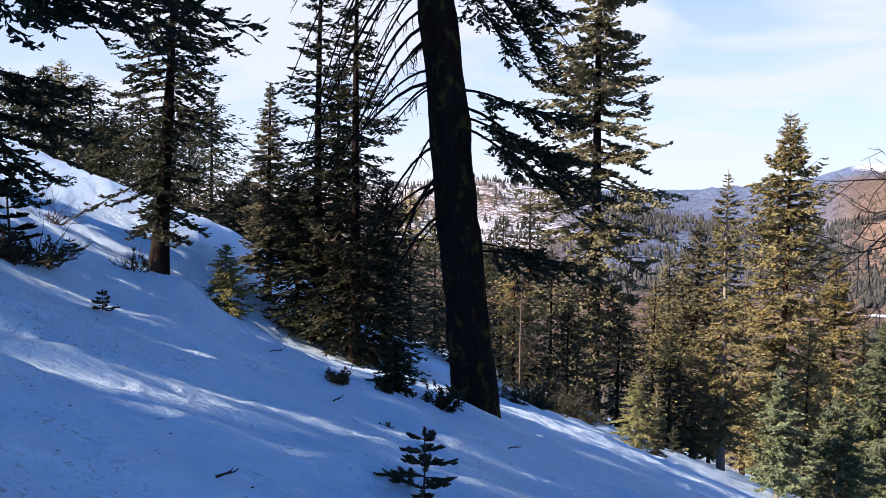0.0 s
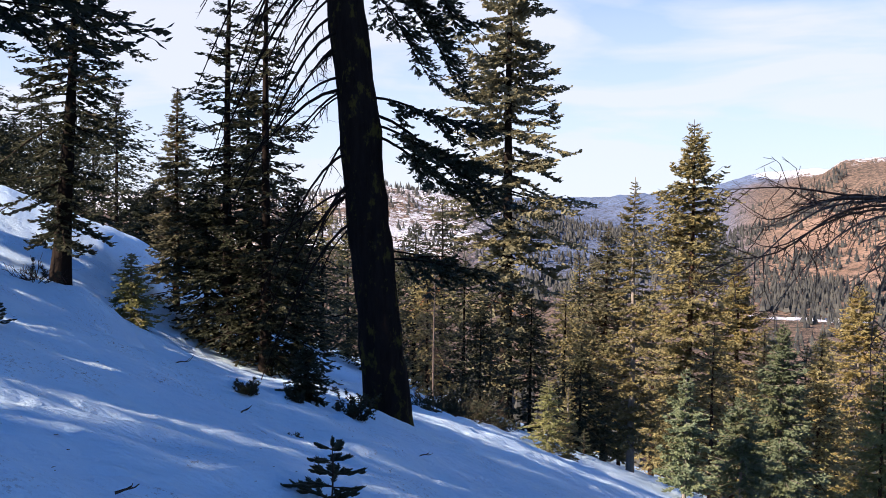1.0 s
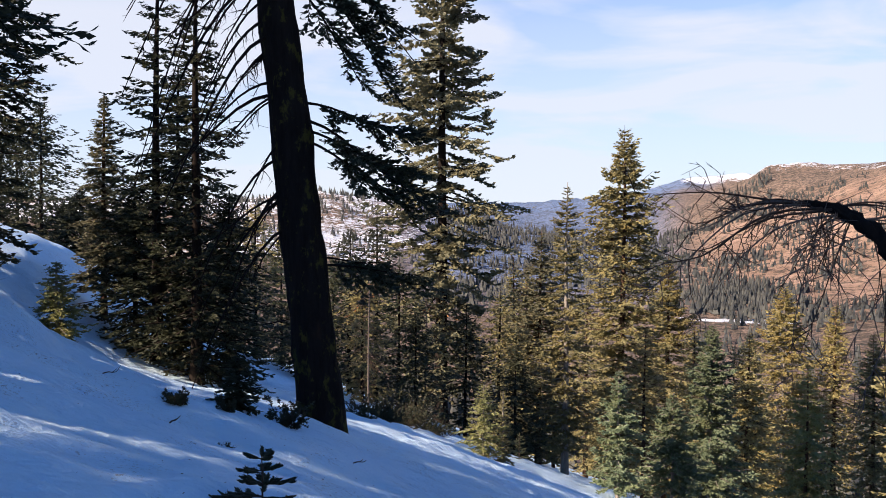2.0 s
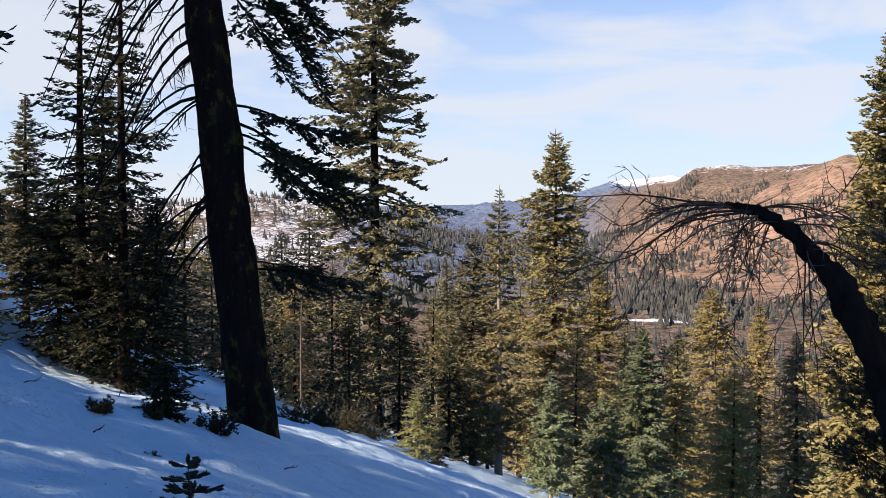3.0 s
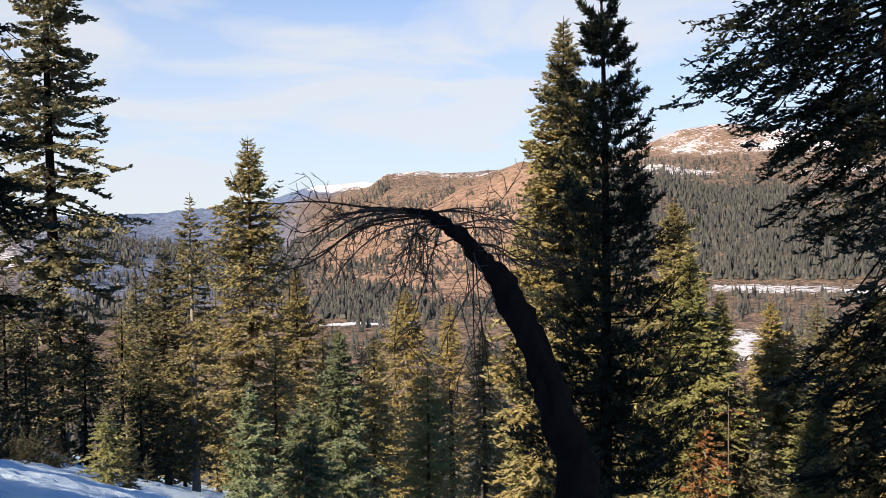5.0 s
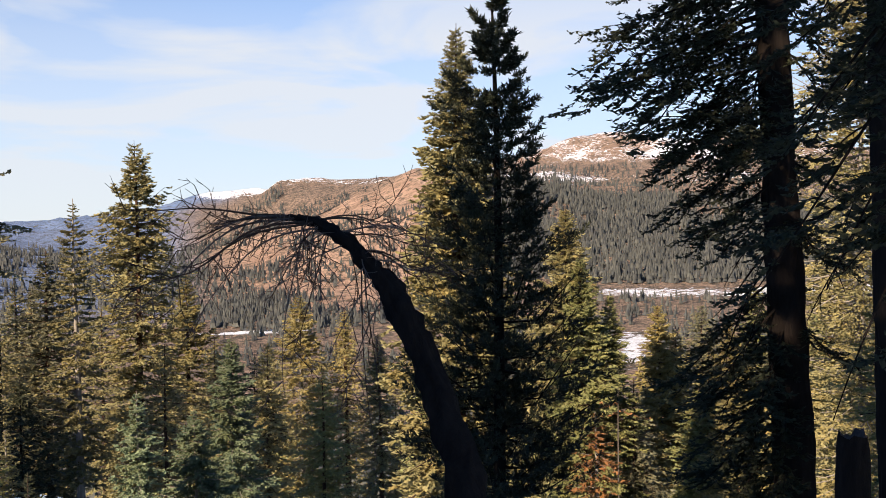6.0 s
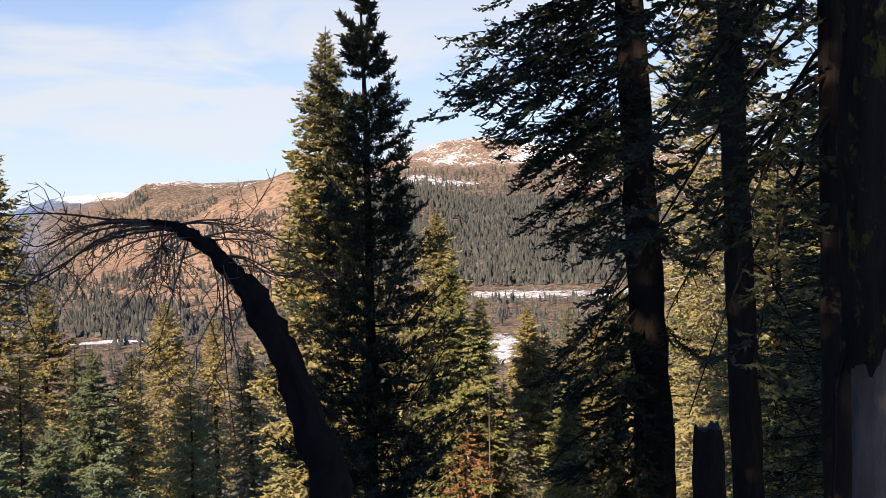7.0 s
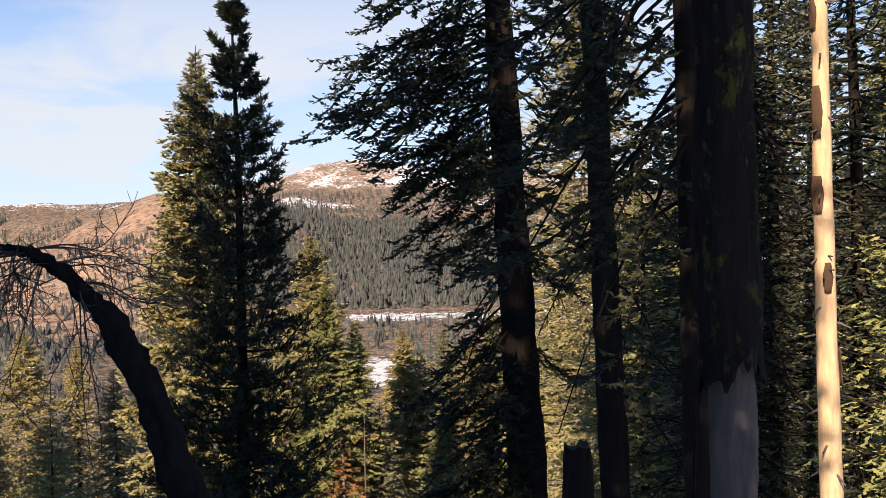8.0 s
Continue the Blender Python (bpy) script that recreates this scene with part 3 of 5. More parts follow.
    saz = np.arctan2(t[..., 0], t[..., 1]) + np.where(np.arange(sub)[None] % 2 == 0, 0.85, -0.85) * np.linspace(1.15, 0.25, sub)[None] + rng.normal(0, 0.18, (k, sub))
    sl = (length[:, None] * sublen * np.linspace(1.1, 0.75, sub)[None] * rng.uniform(0.65, 1.3, saz.shape)).ravel() + 0.03
    subs = branch_paths(rng, p.reshape(-1, 3), saz.ravel(), rng.uniform(-0.35, 0.1, saz.size) - hang, sl, np.full(saz.size, -0.35), np.full(saz.size, 0.45), np.full(saz.size, 0.05), 4)
    core, _ = along(paths, np.tile(np.linspace(0.02, 0.8, 5), (k, 1)))
    if tuft:
        pieces = [tufts(rng, subs, tuft, (0.35, 0.7, 1.0)), tufts(rng, paths, tuft, (0.7, 0.85, 1.0))]
    elif barb > 0.7:
        pieces = [feathers(rng, subs, np.clip(sl * 0.34, 0.02, barb), pairs, thick=thick), feathers(rng, core, np.clip(length * 0.20, 0.02, 2.2 * barb), 3, 0.0, thick=1.2)]
    else:
        pieces = [kites(rng, subs, np.clip(sl * 0.5, 0.03, 1.45 * barb), 2 * pairs + 1, width=wide), kites(rng, core, np.clip(length * 0.3, 0.04, 1.6 * barb), 9, 0.0, width=wide, spread=1.1)]
    part("crown", mesh_of("crown", *join(pieces), fol, smooth=False), tree)
    return tree


def standing(az, dist, top_el):
    """Foot and height of a tree whose tip rises to top_el seen from the first eye."""
    foot = ground_at(az, dist)
    return foot, EYE + dist * math.tan(radians(top_el)) - foot.z


def fir(az, dist, top_el, radius, label, fol, bark, seed, **kw):
    foot, tall = standing(az, dist, top_el)
    kw.setdefault("barb", min(max(0.0024 * dist, 0.10), 0.27))
    if dist > 48 and kw.get("sub", 5) > 8:
        kw["whorls"], kw["sub"], kw["pairs"] = int(kw["whorls"] * 0.86), kw["sub"] + 3, kw["pairs"] + 2
    if dist < 48:
        kw["pairs"] = kw.get("pairs", 3) + 3
        kw.setdefault("wide", 0.25)
    # the lowest boughs have died off where the stand is dense
    bare = min((EYE - 0.28 * dist - foot.z) / tall, 0.6)
    old = kw.get("crown", 0.06)
    if bare > old + 0.05:
        kw["crown"], kw["full"] = bare, min(kw.get("full", 0.5) * (1 - old) / (1 - bare), 1.0)
    return conifer("fir_tree", foot, tall, radius, label, fol, bark, seed, **kw)


# trees of the sunlit stand below the slope
fir(9.1, 84, 17.0, 4.8, "tall old fir with a dark trunk and ragged sunlit boughs", FOL_GREY, BARK_DARK, 11, crown=0.08, whorls=76, per=5, gap=0.30, sag=-0.7, lift=0.5, ragged=0.55, trunk_r=0.62, dead=30, full=0.30, sub=12, pairs=4, barb=0.27, wide=0.42)
fir(16.6, 65.7, 1.9, 2.2, "slim pale-trunked fir with thin sunlit boughs", FOL_OLIVE, BARK_GREY, 12, crown=0.10, whorls=66, per=4, gap=0.25, trunk_r=0.26, dead=26, full=0.8, sub=9, pairs=4)
fir(19.8, 109, 5.2, 4.9, "broad olive-green fir lit from one side", FOL_OLIVE, BARK_RED, 13, whorls=78, per=6, gap=0.12, sag=-0.5, lift=0.55, ragged=0.42, trunk_r=0.5, full=0.42, sub=9, pairs=4)
fir(15.0, 82, -1.0, 2.7, "grey-olive fir in low sun", FOL_GREY, BARK_RED, 14, whorls=59, full=0.5, sub=9, pairs=4)
fir(13.4, 92, -2.6, 2.7, "olive-green fir in low sun", FOL_OLIVE, BARK_RED, 28, whorls=41, full=0.5)
fir(22.45, 128, -2.4, 3.9, "yellow-green fir in low sun", FOL_YELLOW, BARK_RED, 15, whorls=66, gap=0.06, full=0.5, sub=9, pairs=4)
fir(19.75, 58, -9.1, 1.9, "young fir with pale green sunlit boughs", FOL_BLUE, BARK_GREY, 16, crown=0.02, whorls=26, per=6, gap=0.12, full=0.95, sub=9, pairs=4)
fir(11.75, 46.1, -10.2, 1.25, "small bright green fir on the snow edge", FOL_GREEN, BARK_GREY, 17, crown=0.02, whorls=22, per=6, full=0.95)
fir(12.9, 47.5, -10.6, 0.7, "narrow young fir on the snow edge", FOL_OLIVE, BARK_GREY, 18, crown=0.02, whorls=22, per=5, full=0.9)
fir(22.9, 62, -10.3, 2.4, "young green fir in low sun", FOL_BLUE, BARK_GREY, 19, crown=0.02, whorls=28, per=6, full=0.9, sub=9, pairs=4)
fir(25.0, 70, -6.2, 3.0, "blue-green fir in low sun", FOL_BLUE, BARK_GREY, 20, crown=0.03, whorls=52, per=6, full=0.85, sub=9, pairs=4)
fir(28.9, 150, -3.8, 5.4, "yellow-green fir with a pale bare trunk side", FOL_YELLOW, BARK_GREY, 21, whorls=62, gap=0.06, full=0.45, sub=9, pairs=4)
fir(31.6, 150, -4.7, 4.6, "yellow-green fir in low sun", FOL_YELLOW, BARK_RED, 22, whorls=50, per=6, gap=0.06, full=0.5, sub=8)
fir(27.0, 100, -6.6, 3.3, "dull green fir among the stand", FOL_OLIVE, BARK_RED, 23, whorls=46, per=6, sub=7, full=0.5)
fir(33.6, 120, -6.2, 3.8, "olive fir among the stand", FOL_OLIVE, BARK_RED, 24, whorls=46, per=6, sub=7, full=0.5)
fir(36.5, 105, -7.0, 3.4, "green fir among the stand", FOL_GREEN, BARK_RED, 25, whorls=46, per=6, sub=7, full=0.5)
fir(17.8, 120, -4.0, 3.2, "olive fir among the stand", FOL_OLIVE, BARK_RED, 26, whorls=41, full=0.5)
fir(21.2, 95, -6.5, 2.6, "olive fir among the stand", FOL_OLIVE, BARK_RED, 27, whorls=41, full=0.5)
fir(24.6, 118, -6.0, 2.8, "bare-topped brownish fir among the stand", FOL_OLIVE, BARK_GREY, 29, whorls=39, gap=0.4, full=0.5)

# the dark pair beyond the bent tree
fir(38.6, 61.5, 11.9, 5.0, "pointed fir with a sunlit edge", FOL_OLIVE, BARK_RED, 31, whorls=84, per=7, gap=0.05, ragged=0.2, full=0.85, sub=9, pairs=4, barb=0.26)
fir(41.0, 39.4, 14.3, 4.2, "dark shaded pine with tufted needles and upturned tips", FOL_SHADED, BARK_DARK, 32, whorls=46, per=9, pitch=0.0, sag=-0.25, lift=0.6, gap=0.0, top_sparse=0.8, trunk_r=0.32, ragged=0.4, hang=-0.25, category="pine tree", full=1.1, sub=10, tuft=0.19, sublen=0.36)

# sunlit trees past the pair
fir(44.9, 95, 1.2, 4.5, "narrow sunlit olive fir", FOL_OLIVE, BARK_RED, 33, whorls=84, per=6, full=0.5, sub=10, pairs=4, gap=0.05)
fir(45.9, 64, -1.8, 3.4, "narrow yellow-green fir in the sun", FOL_GREEN, BARK_RED, 34, whorls=70, per=6, full=0.8, sub=10, pairs=4, gap=0.05)
fir(47.4, 66, -4.0, 2.6, "sunlit green fir with a dark side", FOL_GREEN, BARK_GREY, 35, whorls=60, per=6, full=0.7, sub=9, pairs=4, dead=10)
fir(46.6, 62, -11.0, 2.3, "dying fir with rust-coloured needles", FOL_RUST, BARK_GREY, 36, whorls=26, per=5, sub=7, gap=0.55, dead=30, full=0.6)
fir(47.9, 62, -9.6, 1.8, "leafless grey fir with bare twigs", FOL_RUST, TWIG_GREY, 136, crown=0.9, whorls=6, per=3, sub=2, gap=0.7, dead=60, full=0.6, trunk_r=0.07)
fir(50.2, 120, -4.6, 5.6, "olive fir in low sun", FOL_YELLOW, BARK_RED, 37, whorls=62, per=6, full=0.6, sub=9, pairs=4, gap=0.05)
fir(43.3, 100, -7.0, 3.6, "green fir in low sun", FOL_GREEN, BARK_RED, 38, whorls=41, full=0.5)
fir(53.0, 105, -7.5, 3.8, "olive fir with rusty tips", FOL_OLIVE, BARK_RED, 39, whorls=41, full=0.5)
fir(48.8, 66, -9.0, 2.2, "grey-green fir below the sunlit trees", FOL_GREY, BARK_RED, 137, whorls=36, full=0.6)
fir(61.3, 62, 16.5, 4.0, "tall fir with pale sunlit boughs", FOL_OLIVE, BARK_GREY, 40, whorls=100, per=6, gap=0.1, trunk_r=0.3, full=0.3, sub=10, pairs=4)

for k, (az, d, el, r) in enumerate([(42.6, 88, -5.5, 3.4), (44.0, 100, -8.5, 4.0), (48.6, 67, -11.0, 2.2), (49.4, 110, -9.4, 3.4), (51.2, 125, -6.0, 5.0), (52.4, 105, -9.5, 3.8), (52.6, 130, -4.6, 5.0), (54.2, 118, -5.6, 5.0), (54.6, 100, -8.5, 4.0), (55.6, 125, -3.5, 5.0), (57.0, 110, -4.0, 4.8), (57.6, 98, -7.0, 4.2), (59.6, 115, -1.0, 5.4), (58.8, 102, -5.0, 4.4), (62.2, 110, -2.0, 5.0), (64.0, 104, 1.0, 5.0), (66.0, 112, 0.0, 5.0)]):
    fir(az, d, el, 1.1 * r, "sunlit fir in the stand below", (FOL_OLIVE, FOL_GREEN, FOL_GREY, FOL_YELLOW)[k % 4], BARK_RED, 140 + k, whorls=50, per=6, sub=8, wood=False, gap=0.1, ragged=0.35)

# dense stand of the right edge
for k, (az, d, el, r) in enumerate([(64.6, 44, 4, 2.6), (68.5, 33, 16, 3.2), (72.2, 28, 19, 3.2), (76.5, 25, 22, 3.2), (71, 46, 12, 3.2), (79.5, 31, 19, 3.2), (66.5, 58, 8, 3.0), (83, 23, 22, 3.2), (74, 38, 15, 3.2), (69.8, 24, 12, 2.4), (77.8, 44, 12, 3.2), (81, 20, 6, 2.2)]):
    fir(az, d, el, r, "tall fir in the dense stand", (FOL_GREEN, FOL_SHADED, FOL_GREY, FOL_SHADED, FOL_OLIVE, FOL_GREEN)[k % 6], BARK_DARK, 50 + k, whorls=40, per=6, full=0.45, dead=10, sub=8, pairs=2, barb=0.0042 * d)

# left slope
fir(-16.6, 27.0, 12.9, 1.55, "sparse dark fir standing alone on the snow", FOL_SHADED, BARK_DARK, 61, crown=0.14, whorls=40, per=5, sag=-0.75, lift=0.4, gap=0.42, trunk_r=0.25, ragged=0.5, dead=20, full=0.3, sub=10, pairs=4, lean=(0.5, 0))
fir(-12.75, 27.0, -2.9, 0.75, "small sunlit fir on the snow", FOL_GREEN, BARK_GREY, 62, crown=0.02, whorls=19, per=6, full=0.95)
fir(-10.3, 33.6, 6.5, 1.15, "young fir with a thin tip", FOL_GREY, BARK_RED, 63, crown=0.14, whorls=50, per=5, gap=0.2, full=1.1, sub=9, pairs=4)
fir(-7.4, 30.5, 14.5, 2.0, "dark fir with a slender open top", FOL_SHADED, BARK_DARK, 64, crown=0.03, whorls=56, per=5, gap=0.15, top_sparse=0.6, full=0.95, sub=9, pairs=3)
fir(-5.2, 29.0, 15.0, 2.1, "dark fir with a slender open top", FOL_SHADED, BARK_DARK, 65, crown=0.03, whorls=56, per=5, gap=0.15, top_sparse=0.6, full=0.95, sub=9, pairs=3)
fir(-6.2, 33.0, 8.2, 1.9, "dark fir in the shaded clump", FOL_SHADED, BARK_DARK, 66, crown=0.03, whorls=49, per=5, full=0.8)
fir(-8.6, 32.0, 2.0, 1.7, "dark fir in the shaded clump", FOL_SHADED, BARK_DARK, 60, crown=0.03, whorls=39, per=5, full=0.7)
fir(-3.4, 31.0, 1.2, 1.8, "dark fir in the shaded clump", FOL_SHADED, BARK_DARK, 67, crown=0.03, whorls=39, per=5, full=0.7)
fir(-2.69, 14.1, -8.6, 0.36, "small dark fir beside the clump", FOL_SHADED, BARK_DARK, 68, crown=0.03, whorls=15, per=5, full=0.9)
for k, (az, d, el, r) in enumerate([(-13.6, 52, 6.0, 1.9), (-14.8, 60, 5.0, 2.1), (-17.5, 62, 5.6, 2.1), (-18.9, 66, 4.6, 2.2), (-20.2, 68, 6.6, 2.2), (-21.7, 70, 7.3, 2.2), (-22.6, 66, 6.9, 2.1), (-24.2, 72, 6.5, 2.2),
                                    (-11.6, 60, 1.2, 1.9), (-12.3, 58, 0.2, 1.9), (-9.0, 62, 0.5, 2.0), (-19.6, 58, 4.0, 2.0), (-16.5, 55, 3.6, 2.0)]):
    fir(az, d, el, r, "dark fir behind the snow ridge", FOL_OLIVE if k in (5, 10) else FOL_SHADED, BARK_DARK, 70 + k, crown=0.04, whorls=33, per=5, full=0.45, wood=False)
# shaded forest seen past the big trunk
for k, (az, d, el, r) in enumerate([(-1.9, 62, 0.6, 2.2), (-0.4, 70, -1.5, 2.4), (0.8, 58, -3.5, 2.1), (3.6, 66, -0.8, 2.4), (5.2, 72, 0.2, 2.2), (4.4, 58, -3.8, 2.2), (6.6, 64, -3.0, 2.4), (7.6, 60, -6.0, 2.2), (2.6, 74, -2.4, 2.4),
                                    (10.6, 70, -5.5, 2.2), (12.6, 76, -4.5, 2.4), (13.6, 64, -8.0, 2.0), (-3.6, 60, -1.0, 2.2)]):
    fir(az, d, el, r, "shaded fir among the lower stand", FOL_SHADED if k % 5 else FOL_OLIVE, BARK_DARK, 90 + k, crown=0.04, whorls=33, per=5, full=0.45, wood=False)
fir(4.8, 48, -4.2, 2.6, "dead grey fir with pale bare boughs", FOL_RUST, TWIG_GREY, 189, crown=0.9, whorls=5, per=3, sub=2, gap=0.8, dead=70, full=0.6, trunk_r=0.06)
fir(8.2, 66, -5.0, 2.6, "dead grey fir with pale bare boughs", FOL_RUST, TWIG_GREY, 190, crown=0.9, whorls=5, per=3, sub=2, gap=0.8, dead=60, full=0.6, trunk_r=0.07)
# trees uphill, out of the walk's view, added to shade the near slope
shade = [conifer("fir_tree", Vector((x, y, float(height(x, y)))), tall, r, "dark fir uphill, unseen, added for shade", FOL_SHADED, BARK_DARK, 110 + k, whorls=40 + 100 * (k == 5) + 190 * (k == 3), per=5, sub=3, pairs=3, barb=1.1, thick=1.8, wood=False, sublen=0.42, gap=0.05, full=0.5, crown=low / tall, group="uphill trees")
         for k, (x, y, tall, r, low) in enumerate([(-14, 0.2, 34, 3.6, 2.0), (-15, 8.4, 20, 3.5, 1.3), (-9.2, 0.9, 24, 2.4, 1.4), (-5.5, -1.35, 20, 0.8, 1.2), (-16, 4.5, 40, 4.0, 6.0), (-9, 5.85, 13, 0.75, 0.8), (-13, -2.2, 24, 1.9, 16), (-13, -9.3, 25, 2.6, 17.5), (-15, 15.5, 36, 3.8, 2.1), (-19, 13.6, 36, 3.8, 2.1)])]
rng0 = random.Random(4)
for x, y in ((-20, 26), (-24, -3), (-24, 5.5), (-34, -5), (-46, 2)):
    copy_thing(shade[0], pose(x, y, float(height(x, y)), 0, 0, rng0.uniform(0, 360)) @ Matrix.Scale(rng0.uniform(0.55, 0.75), 4))

# two more unseen trees, set to block sun streaks on the snow
for k, x, y, size in ((0, -14.5, 19.0, 0.6), (5, -12.0, 6.9, 1.0)):
    copy_thing(shade[k], pose(x, y, float(height(x, y)), 0, 0, 40) @ Matrix.Scale(size, 4))

# the rest of the stand that fills the slope down to the valley
kinds = [conifer("fir_tree", ground_at(az, d), tall, r, label, fol, BARK_RED, 130 + k, whorls=34, per=5, sub=6, pairs=3, barb=0.36, wood=False, gap=0.05, group="stand below the slope")
         for k, (az, d, tall, r, label, fol) in enumerate([(24.0, 120, 24, 3.4, "olive fir in the lower stand", FOL_OLIVE), (34.5, 140, 27, 3.6, "yellow-green fir in the lower stand", FOL_YELLOW), (30.2, 110, 22, 3.2, "green fir in the lower stand", FOL_GREEN), (26.2, 135, 26, 3.4, "dark fir in the lower stand", FOL_SHADED), (14.2, 100, 20, 2.8, "olive fir in the lower stand", FOL_OLIVE)])]
placed = 0
while placed < 64:
    az, d = rng0.uniform(-3, 88), 75 + 190 * rng0.random() ** 0.8
    p = ground_at(az, d)
    limit = -7.0 if az < 37 else (-5.8 if az < 55 else 6)
    tall = min(rng0.uniform(20, 34), EYE + d * math.tan(radians(limit - rng0.uniform(0, 3))) - p.z)
    if tall < 7:
        placed += 1
        continue
    k = rng0.choice((0, 1, 2, 0, 1, 4)) if az > 13 else rng0.choice((3, 3, 0))
    copy_thing(kinds[k], pose(p.x, p.y, p.z, 0, 0, rng0.uniform(0, 360)) @ Matrix.Scale(tall / (24, 27, 22, 26, 20)[k], 4))
    placed += 1


def far_forest():
    """Conifers of the valley and the distant slopes, too small and many to count."""
    rng = np.random.RandomState(77)
    zones = [  # headings, distances, how many, height, clumping
        (-6, 80, 230, 480, 700, 15, 0.1), (-6, 46, 450, 1000, 1500, 11, 0.45), (39, 66, 1460, 2400, 9500, 20, 0.0), (39, 72, 2300, 3100, 1700, 18, 0.4), (-6, 17, 900, 2800, 2600, 17, 0.5), (15, 28, 950, 2600, 2600, 16, 0.45),
        (24, 42, 1000, 1500, 1500, 14, 0.4), (24, 42, 1500, 1800, 900, 12, 0.5), (24, 33, 1800, 2350, 1100, 11, 0.6), (9, 24, 900, 2500, 2200, 14, 0.35), (40, 90, 1000, 1280, 900, 14, 0.2), (38, 47.5, 330, 1000, 420, 15, 0.2), (49.6, 80, 330, 1000, 900, 15, 0.2)]
    P = []
    for a0, a1, r0, r1, n, h, clump in zones:
        az = np.radians(rng.uniform(a0, a1, n))
        r = np.sqrt(rng.uniform(r0 ** 2, r1 ** 2, n))
        x, y = r * np.sin(az), r * np.cos(az)
        keep = fbm(x / 130, y / 130, 3, 4) * 0.9 + 0.5 > clump + rng.uniform(-0.1, 0.1, n)
        P.append(np.stack([x, y, height(x, y) - 0.5, h * rng.uniform(0.55, 1.25, n)], -1)[keep])
    P = np.vstack(P)
    n, sides = len(P), 5
    th = np.linspace(0, 2 * np.pi, sides, endpoint=False)
    vs, fs, base = [], [], 0
    for lo, hi, wide in ((0.06, 0.62, 0.24), (0.34, 0.86, 0.17), (0.62, 1.0, 0.095)):
        rad = P[:, 3:4] * wide * rng.uniform(0.6, 1.25, (n, sides))
        ring = np.stack([P[:, :1] + rad * np.cos(th), P[:, 1:2] + rad * np.sin(th), P[:, 2:3] + P[:, 3:4] * (lo + rng.uniform(-0.04, 0.04, (n, sides)))], -1)
        tip = np.stack([P[:, 0], P[:, 1], P[:, 2] + P[:, 3] * hi], -1)[:, None]
        v = np.concatenate([ring, tip], 1).reshape(-1, 3)
        b, j = np.meshgrid(np.arange(n), np.arange(sides), indexing="ij")
        o = base + b * (sides + 1)
        fs.append(np.stack([o + j, o + (j + 1) % sides, o + sides], -1).reshape(-1, 3))
        vs.append(v)
        base += len(v)
    tagged(new("far_forest", mesh_of("far_forest", np.vstack(vs), np.vstack(fs), FOL_HAZED, smooth=False)), "dense conifer forest on the distant slopes and valley", "forest", kind="stuff")


far_forest()


def bough_part(rng, path, r0, r1, twigs, tlen, mat, tree, name="bough", drop=0.25, sides=5):
    """One bare bough with its side twigs, as one part."""
    k = len(path)
    pieces = [many_tubes(path[None], np.linspace(r0, r1, k)[None], sides)]
    if twigs:
        p, t = along(path[None], np.sort(rng.uniform(0.25, 0.97, (1, twigs)), 1))
        fl = np.cross(t, rng.normal(0, 1, t.shape)) + t * 0.8 + [0, 0, -drop]
        fl /= np.linalg.norm(fl, axis=2, keepdims=True)
        ln_ = tlen * rng.uniform(0.4, 1.3, (1, twigs, 1))
        kink = rng.normal(0, 0.10, p.shape) * ln_
        tw = np.stack([p, p + fl * ln_ * 0.5 + kink, p + fl * ln_ + [0, 0, -0.12] * ln_], 2)[0]
        pieces.append(many_tubes(tw, np.tile([r1 * 1.4 + 0.002, r1 + 0.0015, 0.0022], (twigs, 1)), 3))
        q, t2 = along(tw, rng.uniform(0.3, 0.9, (twigs, 2)))
        f2 = np.cross(t2, rng.normal(0, 1, t2.shape)) + t2
        tw2 = np.stack([q, q + f2 * 0.22 * ln_[0][:, None]], 2).reshape(-1, 2, 3)
        pieces.append(many_tubes(tw2, np.tile([0.0035, 0.002], (len(tw2), 1)), 3))
    return part(name, mesh_of(name, *join(pieces), mat), tree)


